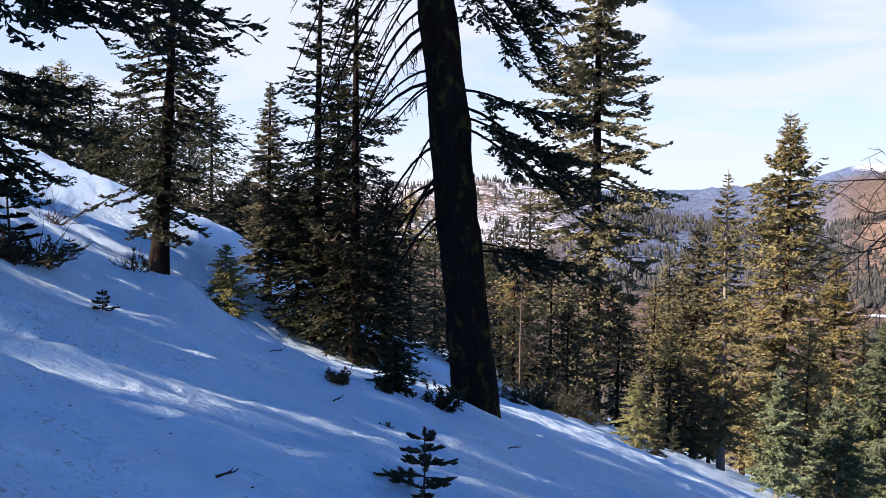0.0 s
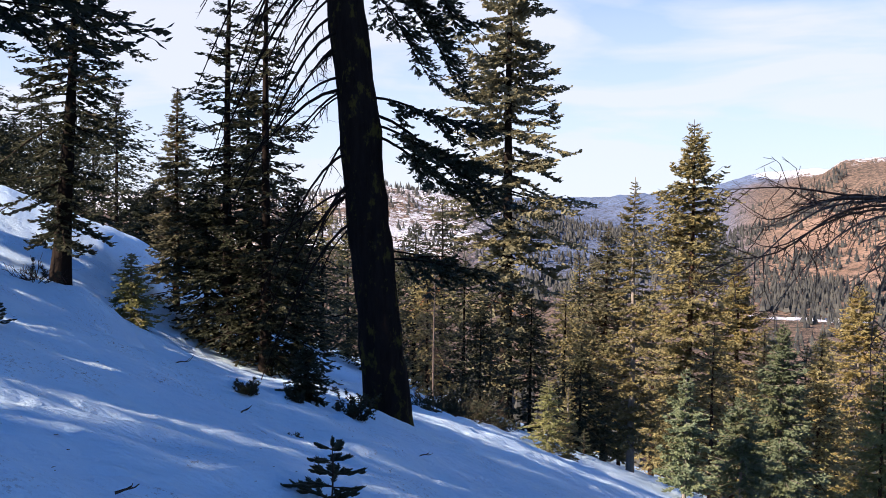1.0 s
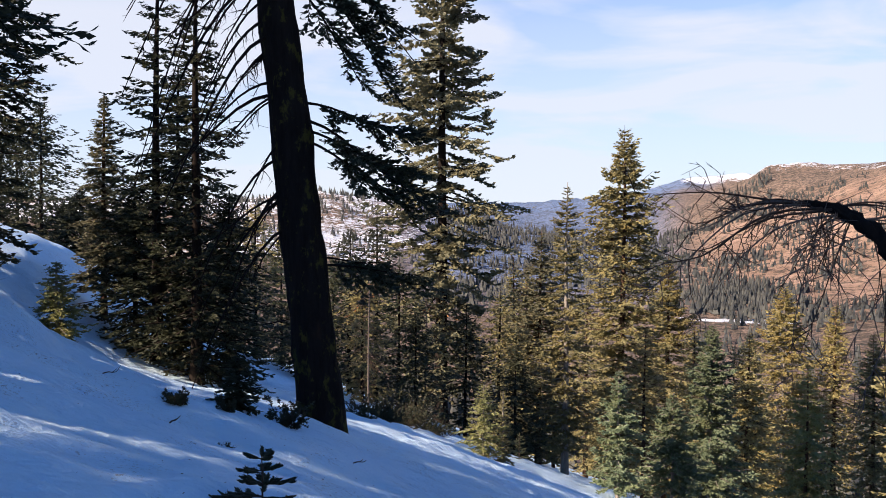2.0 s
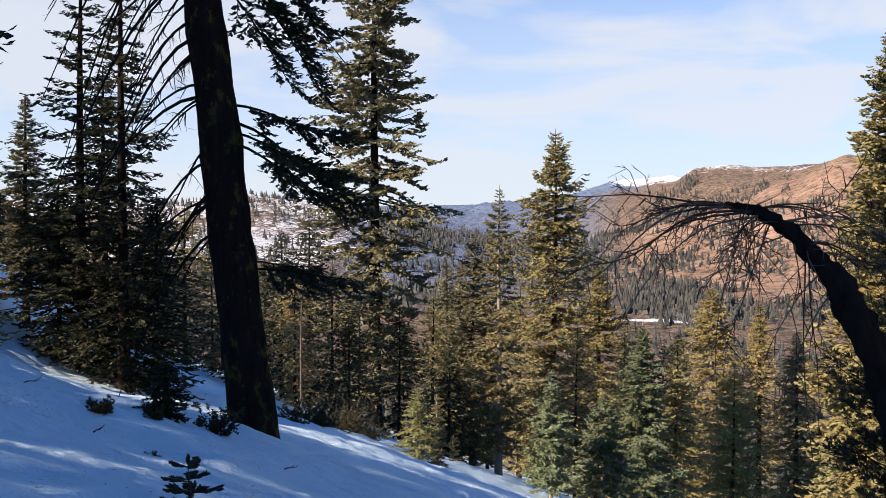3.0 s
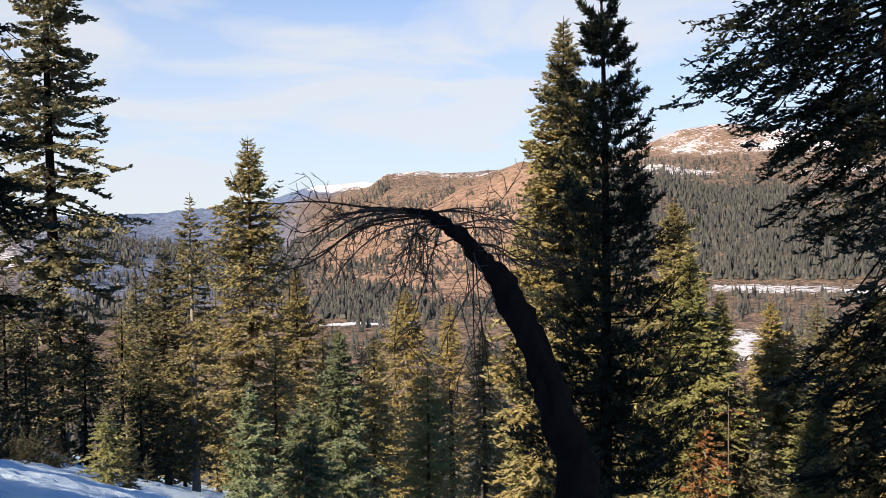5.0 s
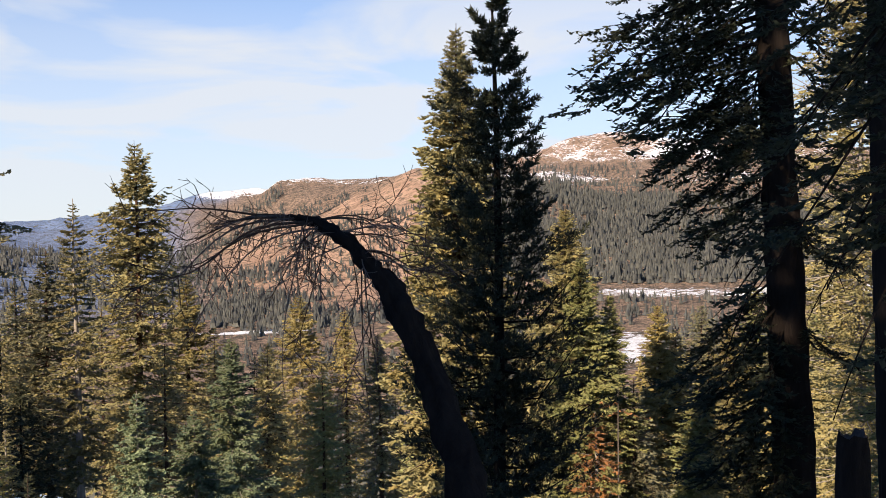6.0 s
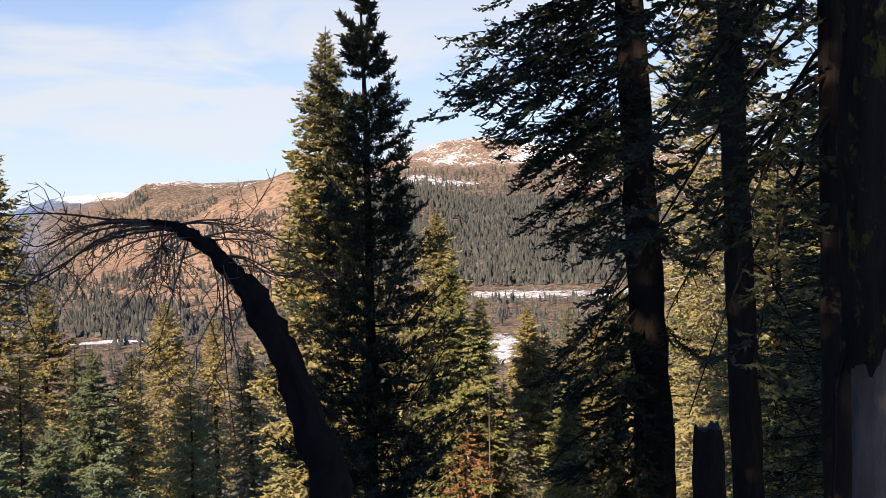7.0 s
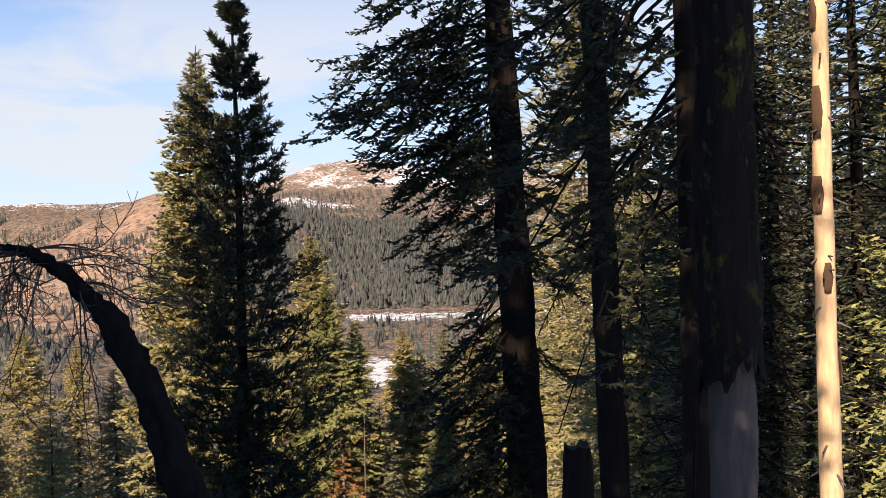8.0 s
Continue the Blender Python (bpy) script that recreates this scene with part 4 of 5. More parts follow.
def hero_fir(foot, tall, r0, lean, rows, label, seed, bark=BARK_MOSS, fol=FOL_SHADED, power=0.45, dead=0, dead_z=(4, 11), dead_az=(-130, -50), ns=13, name="old_fir_tree", sublen=(0.16, 0.34), flare=0.14, bare=0.22):
    """An old fir near the walk with its boughs given one by one: height, heading, pitch, length, sag, lift."""
    rng = np.random.RandomState(seed)
    tree = thing(name, foot, label, "fir tree")
    path, trunk, rad = lathe_trunk(rng, tall, r0, lean, sides=56, rings=90, flare=flare, rough=0.16, power=power, ridges=0.09)
    part("trunk", mesh_of("trunk", *trunk, bark), tree)

    def org(z):
        return np.stack([np.interp(z, path[:, 2], path[:, 0]), np.interp(z, path[:, 2], path[:, 1]), z], -1)
    if dead:
        z = np.sort(rng.uniform(*dead_z, dead))
        L = rng.uniform(1.0, 2.9, dead)
        paths = branch_paths(rng, org(z), np.radians(rng.uniform(*dead_az, dead)), rng.uniform(-0.3, 0.2, dead), L, rng.uniform(-1.7, -0.7, dead), rng.uniform(-0.2, 0.3, dead), np.full(dead, 0.06), 9)
        for k in range(dead):
            bough_part(rng, paths[k], 0.016 + 0.011 * L[k], 0.008, 8, 0.34, BARK_DARK, tree, "dead_bough", 0.7)
    a = np.array(rows, dtype=float)
    live = branch_paths(rng, org(a[:, 0]), np.radians(a[:, 1]), a[:, 2], a[:, 3], a[:, 4], a[:, 5], np.full(len(a), 0.035), 9)
    for k in range(len(a)):
        L = a[k, 3]
        s = np.linspace(bare, 1.0, ns)[None]
        p, t = along(live[k:k + 1], s)
        saz = (np.arctan2(t[..., 0], t[..., 1]) + np.where(np.arange(ns)[None] % 2 == 0, 0.9, -0.9) * np.linspace(1.1, 0.35, ns)[None] + rng.normal(0, 0.25, (1, ns))).ravel()
        sl = L * rng.uniform(*sublen, ns) * np.linspace(1.1, 0.75, ns)
        subs = branch_paths(rng, p[0], saz, rng.uniform(-0.85, -0.05, ns), sl, np.full(ns, -0.5), np.full(ns, 0.5), np.full(ns, 0.06), 6)
        bough = part("bough", mesh_of("bough", *join([many_tubes(live[k:k + 1], np.linspace(0.012 + 0.009 * L, 0.008, 9)[None], 6), many_tubes(subs, np.linspace(0.012, 0.004, 6)[None] * np.ones((ns, 1)), 3)]), BARK_DARK), tree)
        # twigs on the side boughs, each a frond of needles
        m = 8
        p2, t2 = along(subs, np.tile(np.linspace(0.12, 1.0, m), (ns, 1)))
        az2 = np.arctan2(t2[..., 0], t2[..., 1]) + np.where(np.arange(m)[None] % 2 == 0, 0.9, -0.9) * np.linspace(1.1, 0.2, m)[None] + rng.normal(0, 0.25, (ns, m))
        l2 = (sl[:, None] * rng.uniform(0.28, 0.52, (ns, m)) * np.linspace(1.1, 0.8, m)[None]).ravel() + 0.02
        tw = branch_paths(rng, p2.reshape(-1, 3), az2.ravel(), rng.uniform(-0.6, 0.15, az2.size), l2, np.full(az2.size, -0.4), np.full(az2.size, 0.5), np.full(az2.size, 0.06), 4)
        needles = [kites(rng, tw, np.clip(l2 * 0.42, 0.05, 0.145), 9, 0.0, 0.27, 0.8, 0.15, 0.8), kites(rng, subs, np.clip(sl * 0.26, 0.05, 0.15), 15, 0.05, 0.27, 0.9, 0.2, 0.8)]
        tagged(part("foliage", mesh_of("foliage", *join(needles), fol, smooth=False), bough), kind="stuff")
    return tree


OLD_ROWS = [(6.8, 98, 0.05, 2.4, -0.55, 0.3), (10.2, 92, 0.1, 2.2, -1.5, 0.3), (9.9, 85, 0.15, 2.5, -1.6, 0.35), (10.6, 100, 0.1, 2.5, -1.3, 0.3), (6.5, 84, -0.05, 2.9, -0.95, 0.4), (6.1, 68, -0.1, 2.6, -0.8, 0.4), (6.3, 104, -0.15, 2.4, -0.5, 0.3), (3.45, 92, -0.02, 2.3, -0.10, 0.05), (3.6, 70, 0.0, 1.8, -0.15, 0.05), (11.3, 75, 0.1, 2.3, -1.3, 0.3), (9.4, 60, 0.0, 2.2, -1.2, 0.3),
            (12.4, 100, 0.1, 2.5, -1.1, 0.3), (12.0, -95, 0.0, 2.6, -0.9, 0.3), (13, -60, 0.1, 2.6, -0.6, 0.3), (14, 60, 0.1, 2.8, -0.6, 0.3), (15, 170, 0.1, 2.8, -0.6, 0.3), (16, -40, 0.1, 2.6, -0.6, 0.3), (17.5, 100, 0.1, 2.4, -0.5, 0.3), (19, -80, 0.2, 2.0, -0.5, 0.3), (21, 30, 0.2, 1.6, -0.4, 0.3)]


def spread_rows(seed, n, z0, z1, length, az0=0, az1=360, pitch=-0.1, sag=-0.7, lift=0.45, taper=0.3):
    rng = np.random.RandomState(seed)
    rows = []
    for k in range(n):
        f = (k + rng.uniform(0, 1)) / n
        rows.append((z0 + f * (z1 - z0), az0 + ((k * 0.618 + rng.uniform(-0.1, 0.1)) % 1) * (az1 - az0), pitch + rng.normal(0, 0.12), length * (1 - taper * f) * rng.uniform(0.65, 1.1), sag * rng.uniform(0.7, 1.3), lift * rng.uniform(0.6, 1.3)))
    return rows


def bent_tree():
    """The dead tree bent over near the walk: thick dark trunk, broken crown of long bare boughs."""
    rng = np.random.RandomState(9)
    foot = ground_at(42.5, 6.6)
    pts = [foot - Vector((0, 0, 0.5)), up_at(42.0, -20, 6.8), up_at(40.95, -15.0, 7.0), up_at(39.3, -9.4, 7.4), up_at(37.4, -5.8, 7.6), up_at(36.0, -3.1, 7.8), up_at(34.7, -1.7, 7.95), up_at(33.1, -0.25, 8.15), up_at(31.9, 0.45, 8.35), up_at(30.6, 0.75, 8.5), up_at(29.4, 0.8, 8.7)]
    rad = [0.16, 0.135, 0.125, 0.122, 0.108, 0.086, 0.066, 0.056, 0.042, 0.030, 0.012]
    pts = np.array([p - foot for p in pts])
    s = np.linspace(0, len(pts) - 1, 60)
    path = np.stack([np.interp(s, range(len(pts)), pts[:, k]) for k in range(3)], -1)
    for _ in range(3):
        path[1:-1] = 0.25 * path[:-2] + 0.5 * path[1:-1] + 0.25 * path[2:]
    path[1:-1] += rng.normal(0, 0.006, path[1:-1].shape)
    radii = np.interp(s, range(len(rad)), rad) * rng.uniform(0.88, 1.18, 60)
    tree = thing("dead_tree", foot, "bent dead conifer with a dark trunk and long bare boughs", "dead tree")
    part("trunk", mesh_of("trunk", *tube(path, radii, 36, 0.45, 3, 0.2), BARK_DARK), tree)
    # long boughs sweep from the broken top, shorter ones stick out behind, and many hang from the bend
    kinds_ = [((44, 58), (-95, -25), (-0.25, 0.12), (0.8, 1.8), (-0.35, 0.05), 9), ((34, 52), (90, 150), (-0.25, 0.08), (0.5, 1.2), (-0.3, 0.15), 9), ((28, 54), (-140, 60), (-1.1, -0.4), (0.25, 0.7), (-1.8, -0.5), 12), ((36, 56), (-200, 40), (-0.5, 0.15), (0.3, 0.7), (-0.6, 0.1), 10)]
    one = lambda v: np.array([v])
    for at, az, pit, ln_, sg, n in kinds_:
        for k in range(n):
            L = rng.uniform(*ln_)
            path1 = branch_paths(rng, path[rng.randint(*at)][None], one(radians(rng.uniform(*az))), one(rng.uniform(*pit)), one(L), one(rng.uniform(*sg)), one(rng.uniform(-0.3, 0.3)), one(0.13), 12)[0]
            bough_part(rng, path1, 0.005 + 0.0050 * L, 0.0024, int(4 + 5 * L), 0.36, TWIG_GREY if k % 2 else TWIG, tree)


def peeled_trunk():
    """Thick old trunk whose bark has fallen away below, near the walk's end."""
    rng = np.random.RandomState(21)
    foot = ground_at(70.6, 11.5)
    tree = thing("peeled_fir_tree", foot, "thick old fir, bark gone from its lower trunk", "fir tree")
    path, trunk, rad = lathe_trunk(rng, 20, 0.27, (0, 0), sides=56, rings=90, flare=0.1, rough=0.14, power=0.3, ridges=0.10)
    part("bare_wood", mesh_of("bare_wood", *trunk, WOOD_GREY), tree, "weathered grey bare wood")
    lo = float(up_at(70.6, -7.2, 11.5).z - foot.z)
    hi = path[:, 2] > lo
    v, f = tube(path[hi], rad[hi] + 0.09, 56, 0.26, 5, 0.20)
    v[:56, 2] += 0.45 * fbm(np.arange(56) * 0.3, np.zeros(56), 4, 2, 0.7) - 0.1
    bark = part("bark", mesh_of("bark", v, f, BARK_MOSS), tree, "dark mossy bark with a torn lower edge")


def snag():
    rng = np.random.RandomState(23)
    foot = ground_at(75.5, 14.0)
    tree = thing("snag", foot, "barkless sunlit snag with short broken branch stubs", "dead tree")
    path, trunk, rad = lathe_trunk(rng, 13, 0.165, (0.1, 0.05), sides=18, rings=60, flare=0.1, rough=0.12, power=0.35)
    part("trunk", mesh_of("trunk", *trunk, WOOD_BARE), tree)
    for k in range(44):
        z = rng.uniform(1.5, 12.5)
        org = np.array([[np.interp(z, path[:, 2], path[:, 0]), np.interp(z, path[:, 2], path[:, 1]), z]])
        one = lambda v: np.array([v])
        st = branch_paths(rng, org, one(rng.uniform(0, 6.28)), one(rng.uniform(-0.5, 0.1)), one(rng.uniform(0.2, 0.36)), one(-0.1), one(0.0), one(0.02), 4)
        part("stub", mesh_of("stub", *many_tubes(st, np.linspace(0.022, 0.01, 4)[None], 6), WOOD_GREY), tree)
    for z, az, tall_, wide in ((8.6, -80, 0.7, 0.10), (7.5, -75, 0.5, 0.11), (9.9, -60, 0.4, 0.09), (6.4, -120, 0.4, 0.07), (5.2, 140, 0.5, 0.08)):
        # scraps of bark still clinging
        th = np.linspace(-0.9, 0.9, 7)
        zz = np.linspace(-0.5, 0.5, 9)
        T, Z = np.meshgrid(th, zz)
        r = np.interp(z, path[:, 2], rad) + 0.025 + 0.02 * fbm(T * 2 + z, Z * 5, 3, 2)
        edge = 1 - 0.5 * np.abs(Z) * 2 * rng.uniform(0.6, 1.0, Z.shape)
        a = radians(az) + T * wide / 0.15 * edge
        v = np.stack([np.interp(z, path[:, 2], path[:, 0]) + r * np.sin(a), np.interp(z, path[:, 2], path[:, 1]) + r * np.cos(a), z + Z * tall_], -1).reshape(-1, 3)
        i, j = np.meshgrid(np.arange(8), np.arange(6), indexing="ij")
        f = np.stack([i * 7 + j, i * 7 + j + 1, (i + 1) * 7 + j + 1, (i + 1) * 7 + j], -1).reshape(-1, 4)
        ob = part("bark_scrap", mesh_of("bark_scrap", v, f, BARK_RED), tree)
        ob.modifiers.new("thick", "SOLIDIFY").thickness = 0.012


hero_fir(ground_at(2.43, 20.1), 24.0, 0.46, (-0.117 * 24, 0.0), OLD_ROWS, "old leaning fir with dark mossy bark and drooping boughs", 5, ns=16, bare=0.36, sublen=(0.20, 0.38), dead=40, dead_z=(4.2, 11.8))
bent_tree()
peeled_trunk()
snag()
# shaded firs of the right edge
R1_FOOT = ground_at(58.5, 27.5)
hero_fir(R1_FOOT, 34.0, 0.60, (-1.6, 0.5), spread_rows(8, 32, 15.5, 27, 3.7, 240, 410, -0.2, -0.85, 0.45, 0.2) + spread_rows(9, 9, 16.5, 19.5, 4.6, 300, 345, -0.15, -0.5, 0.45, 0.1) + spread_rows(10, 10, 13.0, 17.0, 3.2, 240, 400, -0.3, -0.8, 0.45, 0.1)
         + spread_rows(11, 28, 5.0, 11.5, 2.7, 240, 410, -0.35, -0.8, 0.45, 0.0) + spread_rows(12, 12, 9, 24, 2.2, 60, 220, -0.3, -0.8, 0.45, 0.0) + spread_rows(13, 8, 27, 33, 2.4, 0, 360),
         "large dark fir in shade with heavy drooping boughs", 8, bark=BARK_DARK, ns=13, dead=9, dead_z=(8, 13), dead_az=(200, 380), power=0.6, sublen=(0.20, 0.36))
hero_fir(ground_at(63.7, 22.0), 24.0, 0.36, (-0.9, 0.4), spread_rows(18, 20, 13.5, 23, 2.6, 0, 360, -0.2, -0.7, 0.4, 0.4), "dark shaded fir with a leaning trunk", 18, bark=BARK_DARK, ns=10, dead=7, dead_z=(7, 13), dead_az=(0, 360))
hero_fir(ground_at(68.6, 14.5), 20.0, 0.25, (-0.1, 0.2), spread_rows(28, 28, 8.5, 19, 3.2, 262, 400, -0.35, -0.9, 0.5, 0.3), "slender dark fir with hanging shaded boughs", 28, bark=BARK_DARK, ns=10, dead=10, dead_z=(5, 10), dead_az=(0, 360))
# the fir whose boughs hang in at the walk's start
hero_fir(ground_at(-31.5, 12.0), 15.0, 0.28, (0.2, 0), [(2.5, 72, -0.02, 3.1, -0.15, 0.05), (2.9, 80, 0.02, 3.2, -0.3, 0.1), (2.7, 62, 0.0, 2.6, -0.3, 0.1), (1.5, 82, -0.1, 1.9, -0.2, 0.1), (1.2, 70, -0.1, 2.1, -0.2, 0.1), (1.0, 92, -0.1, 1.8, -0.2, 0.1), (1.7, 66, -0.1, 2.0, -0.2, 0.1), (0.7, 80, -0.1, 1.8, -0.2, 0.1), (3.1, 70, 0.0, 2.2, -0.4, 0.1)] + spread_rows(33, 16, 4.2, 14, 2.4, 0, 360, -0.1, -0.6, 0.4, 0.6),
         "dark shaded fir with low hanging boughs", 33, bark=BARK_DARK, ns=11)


# ---- small growth and litter on the snow ----
def seedling(az, dist, tall, wide, seed, label, fol=FOL_SHADED, tiers=6):
    """A fir seedling: thin stem, whorls of stiff shoots clothed in needles."""
    rng = np.random.RandomState(seed)
    foot = ground_at(az, dist)
    tree = thing("fir_seedling", foot, label, "seedling")
    z = np.linspace(-0.05, tall, 8)
    stem = np.stack([0.01 * tall * np.sin(z * 9), 0.01 * tall * np.cos(z * 7), z], -1)
    part("stem", mesh_of("stem", *tube(stem, np.linspace(0.011, 0.004, 8) * tall / 0.6, 7), TWIG), tree)
    shoots, base = [], []
    for k in range(tiers):
        f = (k + 0.6) / (tiers + 0.5)
        n = 5 if k < tiers - 2 else 4
        L = wide * (1 - f) ** 0.7 * rng.uniform(0.55, 1.1, n) + 0.035 * tall
        az0 = rng.uniform(0, 6.28)
        org = np.tile([0, 0, tall * f], (n, 1)) + [[0, 0, v] for v in rng.normal(0, 0.01 * tall, n)]
        p = branch_paths(rng, org, az0 + np.arange(n) * 6.283 / n + rng.normal(0, 0.45, n), rng.normal(0.10 + 0.35 * f, 0.14, n), L, np.full(n, -0.2), np.full(n, 0.25), np.full(n, 0.03), 6)
        shoots.append(p)
        # side shoots
        q, t = along(p, np.tile([0.45, 0.62, 0.8], (n, 1)))
        saz = np.arctan2(t[..., 0], t[..., 1]) + np.array([0.7, -0.75, 0.6])[None] * rng.choice([-1, 1], (n, 1))
        shoots.append(branch_paths(rng, q.reshape(-1, 3), saz.ravel(), np.full(saz.size, 0.12), np.repeat(L * 0.36, 3), np.full(saz.size, 0.0), np.full(saz.size, 0.1), np.full(saz.size, 0.02), 6))
    shoots.append(np.stack([np.linspace([0, 0, tall * 0.86], [0, 0, tall * 1.03], 6)]))
    every = np.concatenate(shoots)
    tagged(part("branchwork", mesh_of("branchwork", *many_tubes(every, np.linspace(0.0045, 0.002, 6)[None] * np.ones((len(every), 1)), 4), TWIG), tree), kind="stuff")
    nb = 0.034 * (tall / 0.6) ** 0.5
    core, _ = along(every, np.tile(np.linspace(0.22, 1.0, 6), (len(every), 1)))
    pieces = [kites(rng, every, np.full(len(every), nb), 30, 0.15, 0.16, 1.3, -0.1, 1.0), kites(rng, every, np.full(len(every), nb), 26, 0.2, 0.16, 1.1, -0.3, 1.0), many_tubes(core, nb * np.array([0.15, 0.36, 0.42, 0.42, 0.38, 0.1])[None] * np.ones((len(every), 1)), 5)]
    tagged(part("foliage", mesh_of("foliage", *join(pieces), fol, smooth=False), tree), kind="stuff")


def shrub(az, dist, wide, tall, seed, label, leafy=1.0, mat=FOL_SHADED):
    """A low evergreen bush: many crooked stems with small leaves."""
    rng = np.random.RandomState(seed)
    foot = ground_at(az, dist)
    bush = thing("shrub", foot, label, "shrub", "shrubs on the snow")
    n = int(26 + 10 * wide)
    org = np.stack([rng.normal(0, 0.16 * wide, n), rng.normal(0, 0.16 * wide, n), np.full(n, -0.05)], -1)
    L = wide * rng.uniform(0.2, 0.55, n)
    p = branch_paths(rng, org, rng.uniform(0, 6.28, n), rng.uniform(0.3, 1.15, n) * min(1.0, 1.3 * tall / wide), L, rng.uniform(-0.3, 0.4, n), rng.uniform(-0.2, 0.3, n), np.full(n, 0.12), 7)
    q, t = along(p, np.sort(rng.uniform(0.3, 1, (n, 5)), 1))
    tip = q + (t + rng.normal(0, 0.6, t.shape) + [0, 0, 0.35]) * (L[:, None, None] * rng.uniform(0.15, 0.4, (n, 5, 1)))
    tw = np.stack([q, 0.5 * (q + tip) + rng.normal(0, 0.012, q.shape), tip], 2).reshape(-1, 3, 3)
    tagged(part("branchwork", mesh_of("branchwork", *join([many_tubes(p, np.linspace(0.010, 0.004, 7)[None] * np.ones((n, 1)), 4), many_tubes(tw, np.tile([0.0045, 0.0035, 0.002], (len(tw), 1)), 3)]), TWIG), bush), kind="stuff")
    if leafy:
        keep = tw[rng.rand(len(tw)) < leafy]
        tagged(part("foliage", mesh_of("foliage", *feathers(rng, np.concatenate([keep, keep]), np.full(2 * len(keep), 0.035 + 0.02 * wide), 5, 0.0, 0.0, 0.5, 0.9), mat, smooth=False), bush), kind="stuff")


seedling(-0.9, 6.1, 0.43, 0.30, 201, "dark green fir seedling rising from the snow", tiers=5)
seedling(-19.6, 10.4, 0.22, 0.15, 202, "tiny fir seedling on shaded snow", tiers=4)
seedling(-21.3, 14.3, 0.22, 0.18, 203, "tiny fir seedling on shaded snow", tiers=4)
seedling(-24.4, 12.0, 0.95, 0.28, 205, "young dark fir at the slope edge", tiers=7)
seedling(13.9, 58.0, 1.6, 0.7, 204, "young fir among snow humps", tiers=6)
shrub(-6.2, 11.2, 0.27, 0.19, 211, "small dark shrub poking through snow")
shrub(0.2, 14.8, 0.6, 0.38, 212, "dark shrub beside the old fir")
shrub(-3.5, 13.3, 0.30, 0.18, 213, "small dark shrub beside a young fir")
shrub(-22.9, 11.8, 0.9, 0.45, 214, "twiggy shrub half buried in snow", 0.25)
shrub(-24.6, 11.2, 0.8, 0.4, 219, "twiggy shrub half buried in snow", 0.5)
shrub(-3.2, 9.3, 0.11, 0.05, 217, "sprig of dark evergreen lying in the snow")
shrub(-17.4, 19.2, 0.9, 0.5, 215, "leafless shrub at the foot of a fir", 0.1)
shrub(-22.3, 27.0, 1.3, 0.7, 216, "leafless shrub on the snow slope", 0.0)
for k, (az, d, w) in enumerate([(4.6, 30, 1.0), (5.4, 36, 1.5), (6.3, 42, 1.8), (7.1, 46, 2.0), (7.9, 48, 1.8), (8.6, 50, 1.4), (6.8, 52, 2.2), (5.9, 33, 1.0), (9.2, 52, 1.3)]):
    shrub(az, d, w, 0.5 * w, 220 + k, "low dark shrub along the snow edge", 1.0, FOL_SHADED)


def fallen_twig(az, dist, size, turn, seed):
    rng = np.random.RandomState(seed)
    foot = ground_at(az, dist)
    tw = thing("fallen_twig", foot, "dead forked twig lying on the snow", "twig", "twigs on the snow")
    one = lambda v: np.array([v])
    p = branch_paths(rng, np.array([[0, 0, 0.015]]), one(radians(turn)), one(0.1), one(size), one(-0.1), one(0.2), one(0.15), 7)
    q = branch_paths(rng, p[:, 3], one(radians(turn + 75)), one(0.45), one(size * 0.5), one(0.1), one(0.1), one(0.1), 7)
    part("stick", mesh_of("stick", *join([many_tubes(p, np.linspace(0.009, 0.003, 7)[None], 5), many_tubes(q, np.linspace(0.006, 0.002, 7)[None], 5)]), TWIG), tw)


for k, (az, d, sz, turn) in enumerate([(-13.3, 4.9, 0.13, 60), (-6.4, 9.2, 0.14, 20), (-10.2, 13.0, 0.25, 60), (-20.5, 9.4, 0.12, 100), (-1.0, 14.5, 0.2, 40), (4.2, 11.5, 0.16, 75)]):
    fallen_twig(az, d, sz, turn, 300 + k)


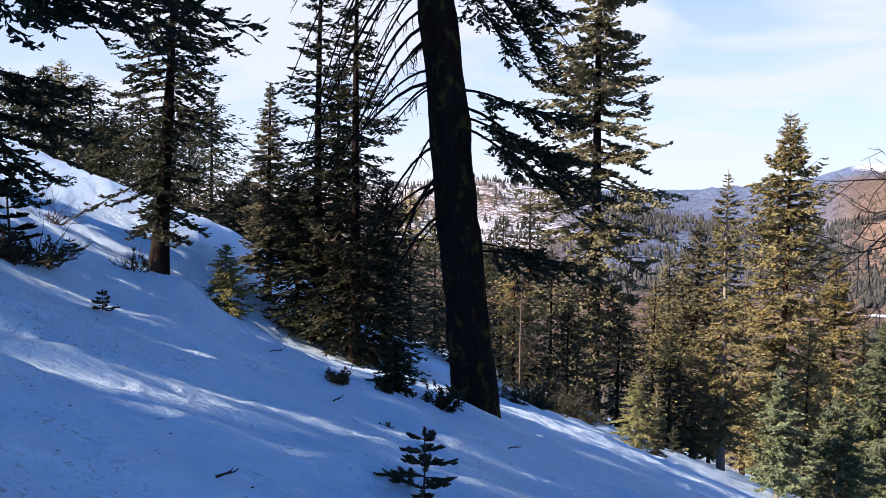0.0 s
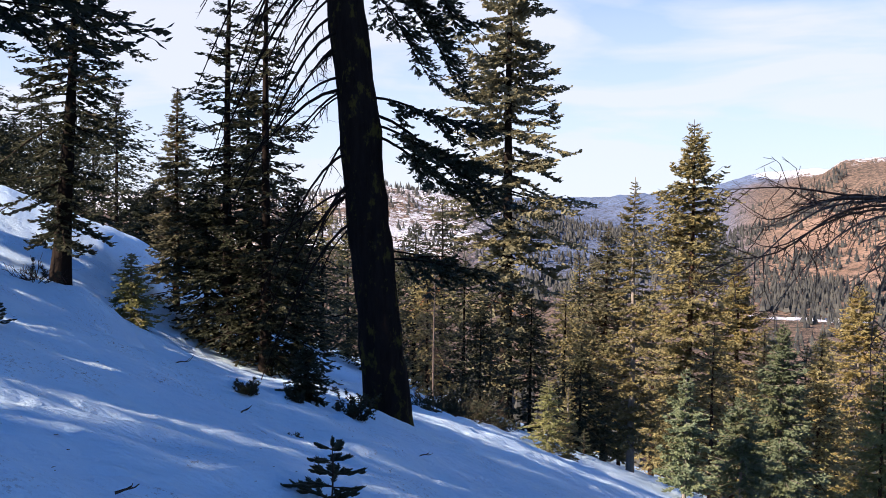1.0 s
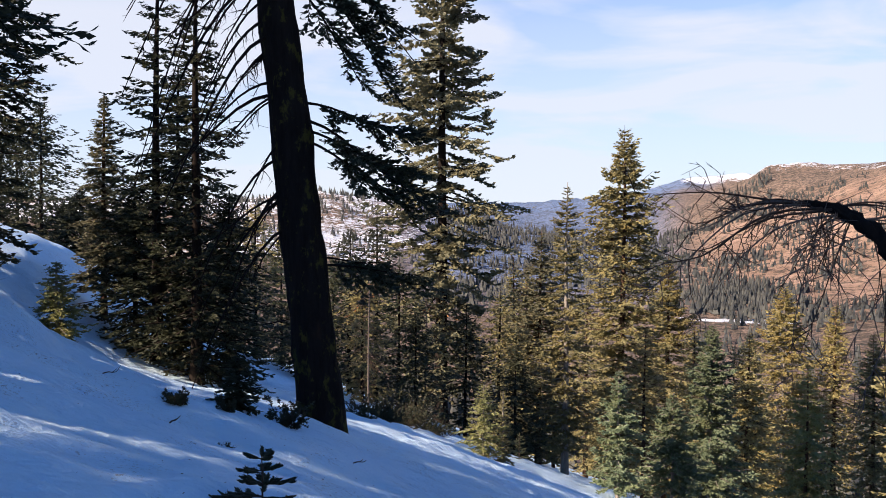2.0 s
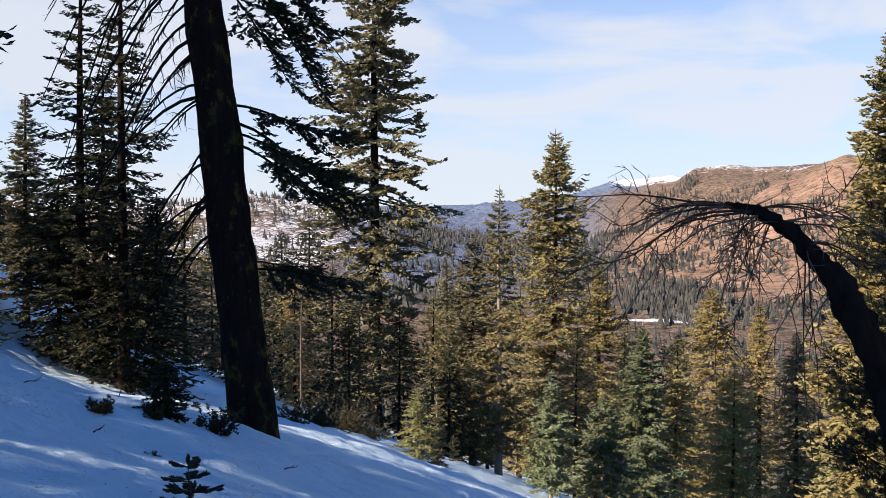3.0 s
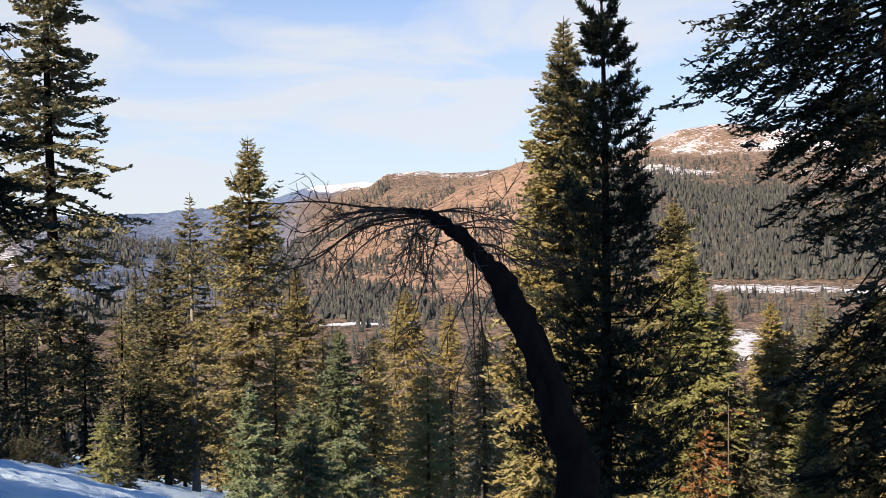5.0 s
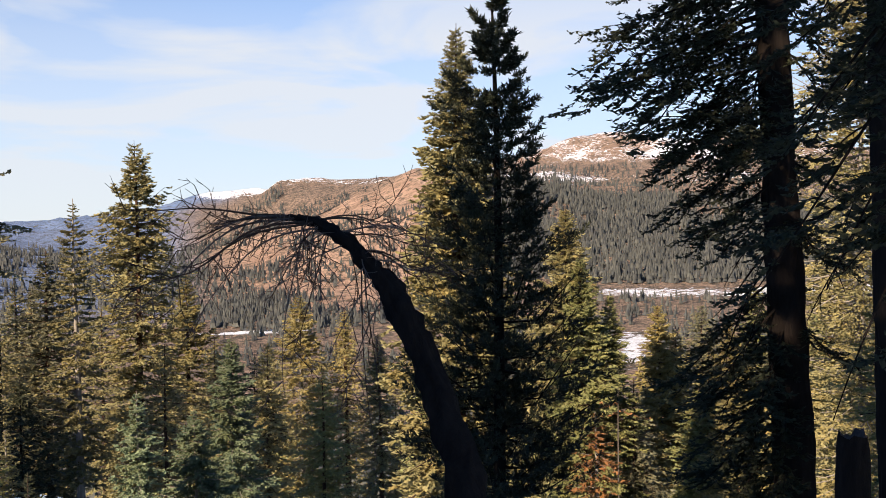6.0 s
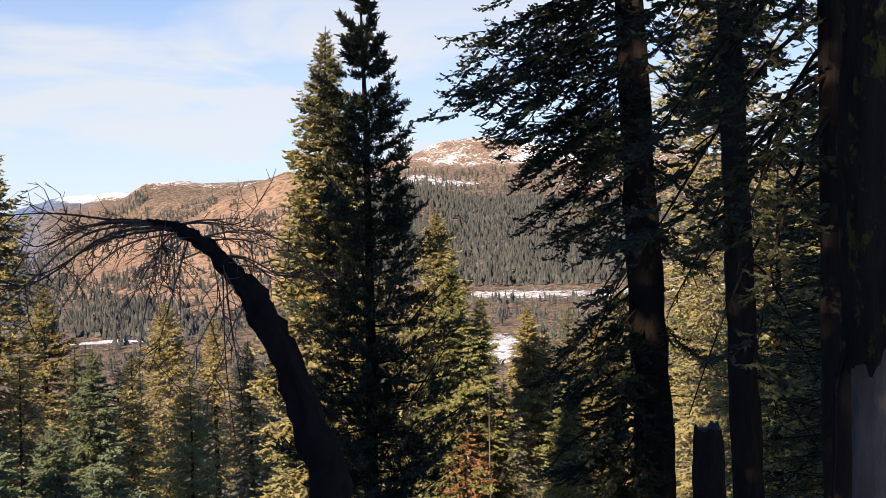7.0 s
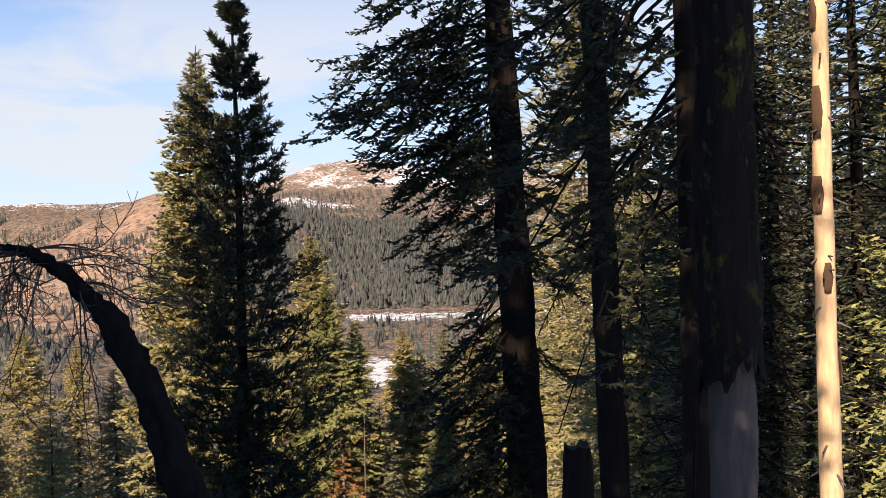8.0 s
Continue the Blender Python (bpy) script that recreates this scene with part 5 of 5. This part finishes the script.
def litter():
    """Bark flakes, cones and needles strewn over the snow."""
    rng = np.random.RandomState(55)
    n = 900
    az, r = np.radians(rng.uniform(-30, 22, n)), 4.5 + 26 * rng.rand(n) ** 1.4
    x, y = r * np.sin(az), r * np.cos(az)
    keep = fbm(x * 0.5, y * 0.5, 3, 5) > rng.uniform(-0.45, 0.35, n)
    c = np.stack([x, y, height(x, y) + 0.006], -1)[keep]
    n = len(c)
    L = rng.uniform(0.004, 0.014, (n, 1)) * np.where(rng.rand(n, 1) < 0.05, 2.6, 1.0)
    a = rng.uniform(0, 6.28, n)
    d, e = np.stack([np.cos(a), np.sin(a), 0.3 * np.sin(a * 3)], -1), np.stack([-np.sin(a), np.cos(a), 0.2 * np.cos(a)], -1)
    top = c + [0, 0, 0.003]
    w = L * rng.uniform(0.25, 0.8, (n, 1))
    v = np.stack([c - d * L, c + e * w, c + d * L, c - e * w, top], 1).reshape(-1, 3)
    o = np.arange(n)[:, None, None] * 5
    f = (o + np.array([[0, 1, 4], [1, 2, 4], [2, 3, 4], [3, 0, 4]])).reshape(-1, 3)
    tagged(new("forest_litter", mesh_of("forest_litter", v, f, TWIG, smooth=False)), "bark flakes and needles strewn on the snow", "litter", kind="stuff")


litter()


def stump():
    rng = np.random.RandomState(91)
    foot = ground_at(61.2, 19.0)
    tall = EYE + 19.0 * math.tan(radians(-11.6)) - foot.z
    st = thing("stump", foot, "dark broken stump with a jagged top", "stump")
    path, trunk, rad = lathe_trunk(rng, tall, 0.30, (0, 0), sides=20, rings=24, flare=0.2, rough=0.2, power=0.1, top=0.26)
    v, f = trunk
    v[-20:, 2] += 0.18 * fbm(np.arange(20) * 0.7, np.zeros(20), 3, 3)
    lid = len(v)
    v = np.vstack([v, [[path[-1, 0], path[-1, 1], tall - 0.2]]])
    part("trunk", mesh_of("trunk", v, f, BARK_DARK), st)
    ring = np.concatenate([v[lid - 20:lid], v[lid:]])
    part("broken_top", mesh_of("broken_top", ring, np.array([[k, (k + 1) % 20, 20] for k in range(20)]), WOOD_GREY), st)


stump()
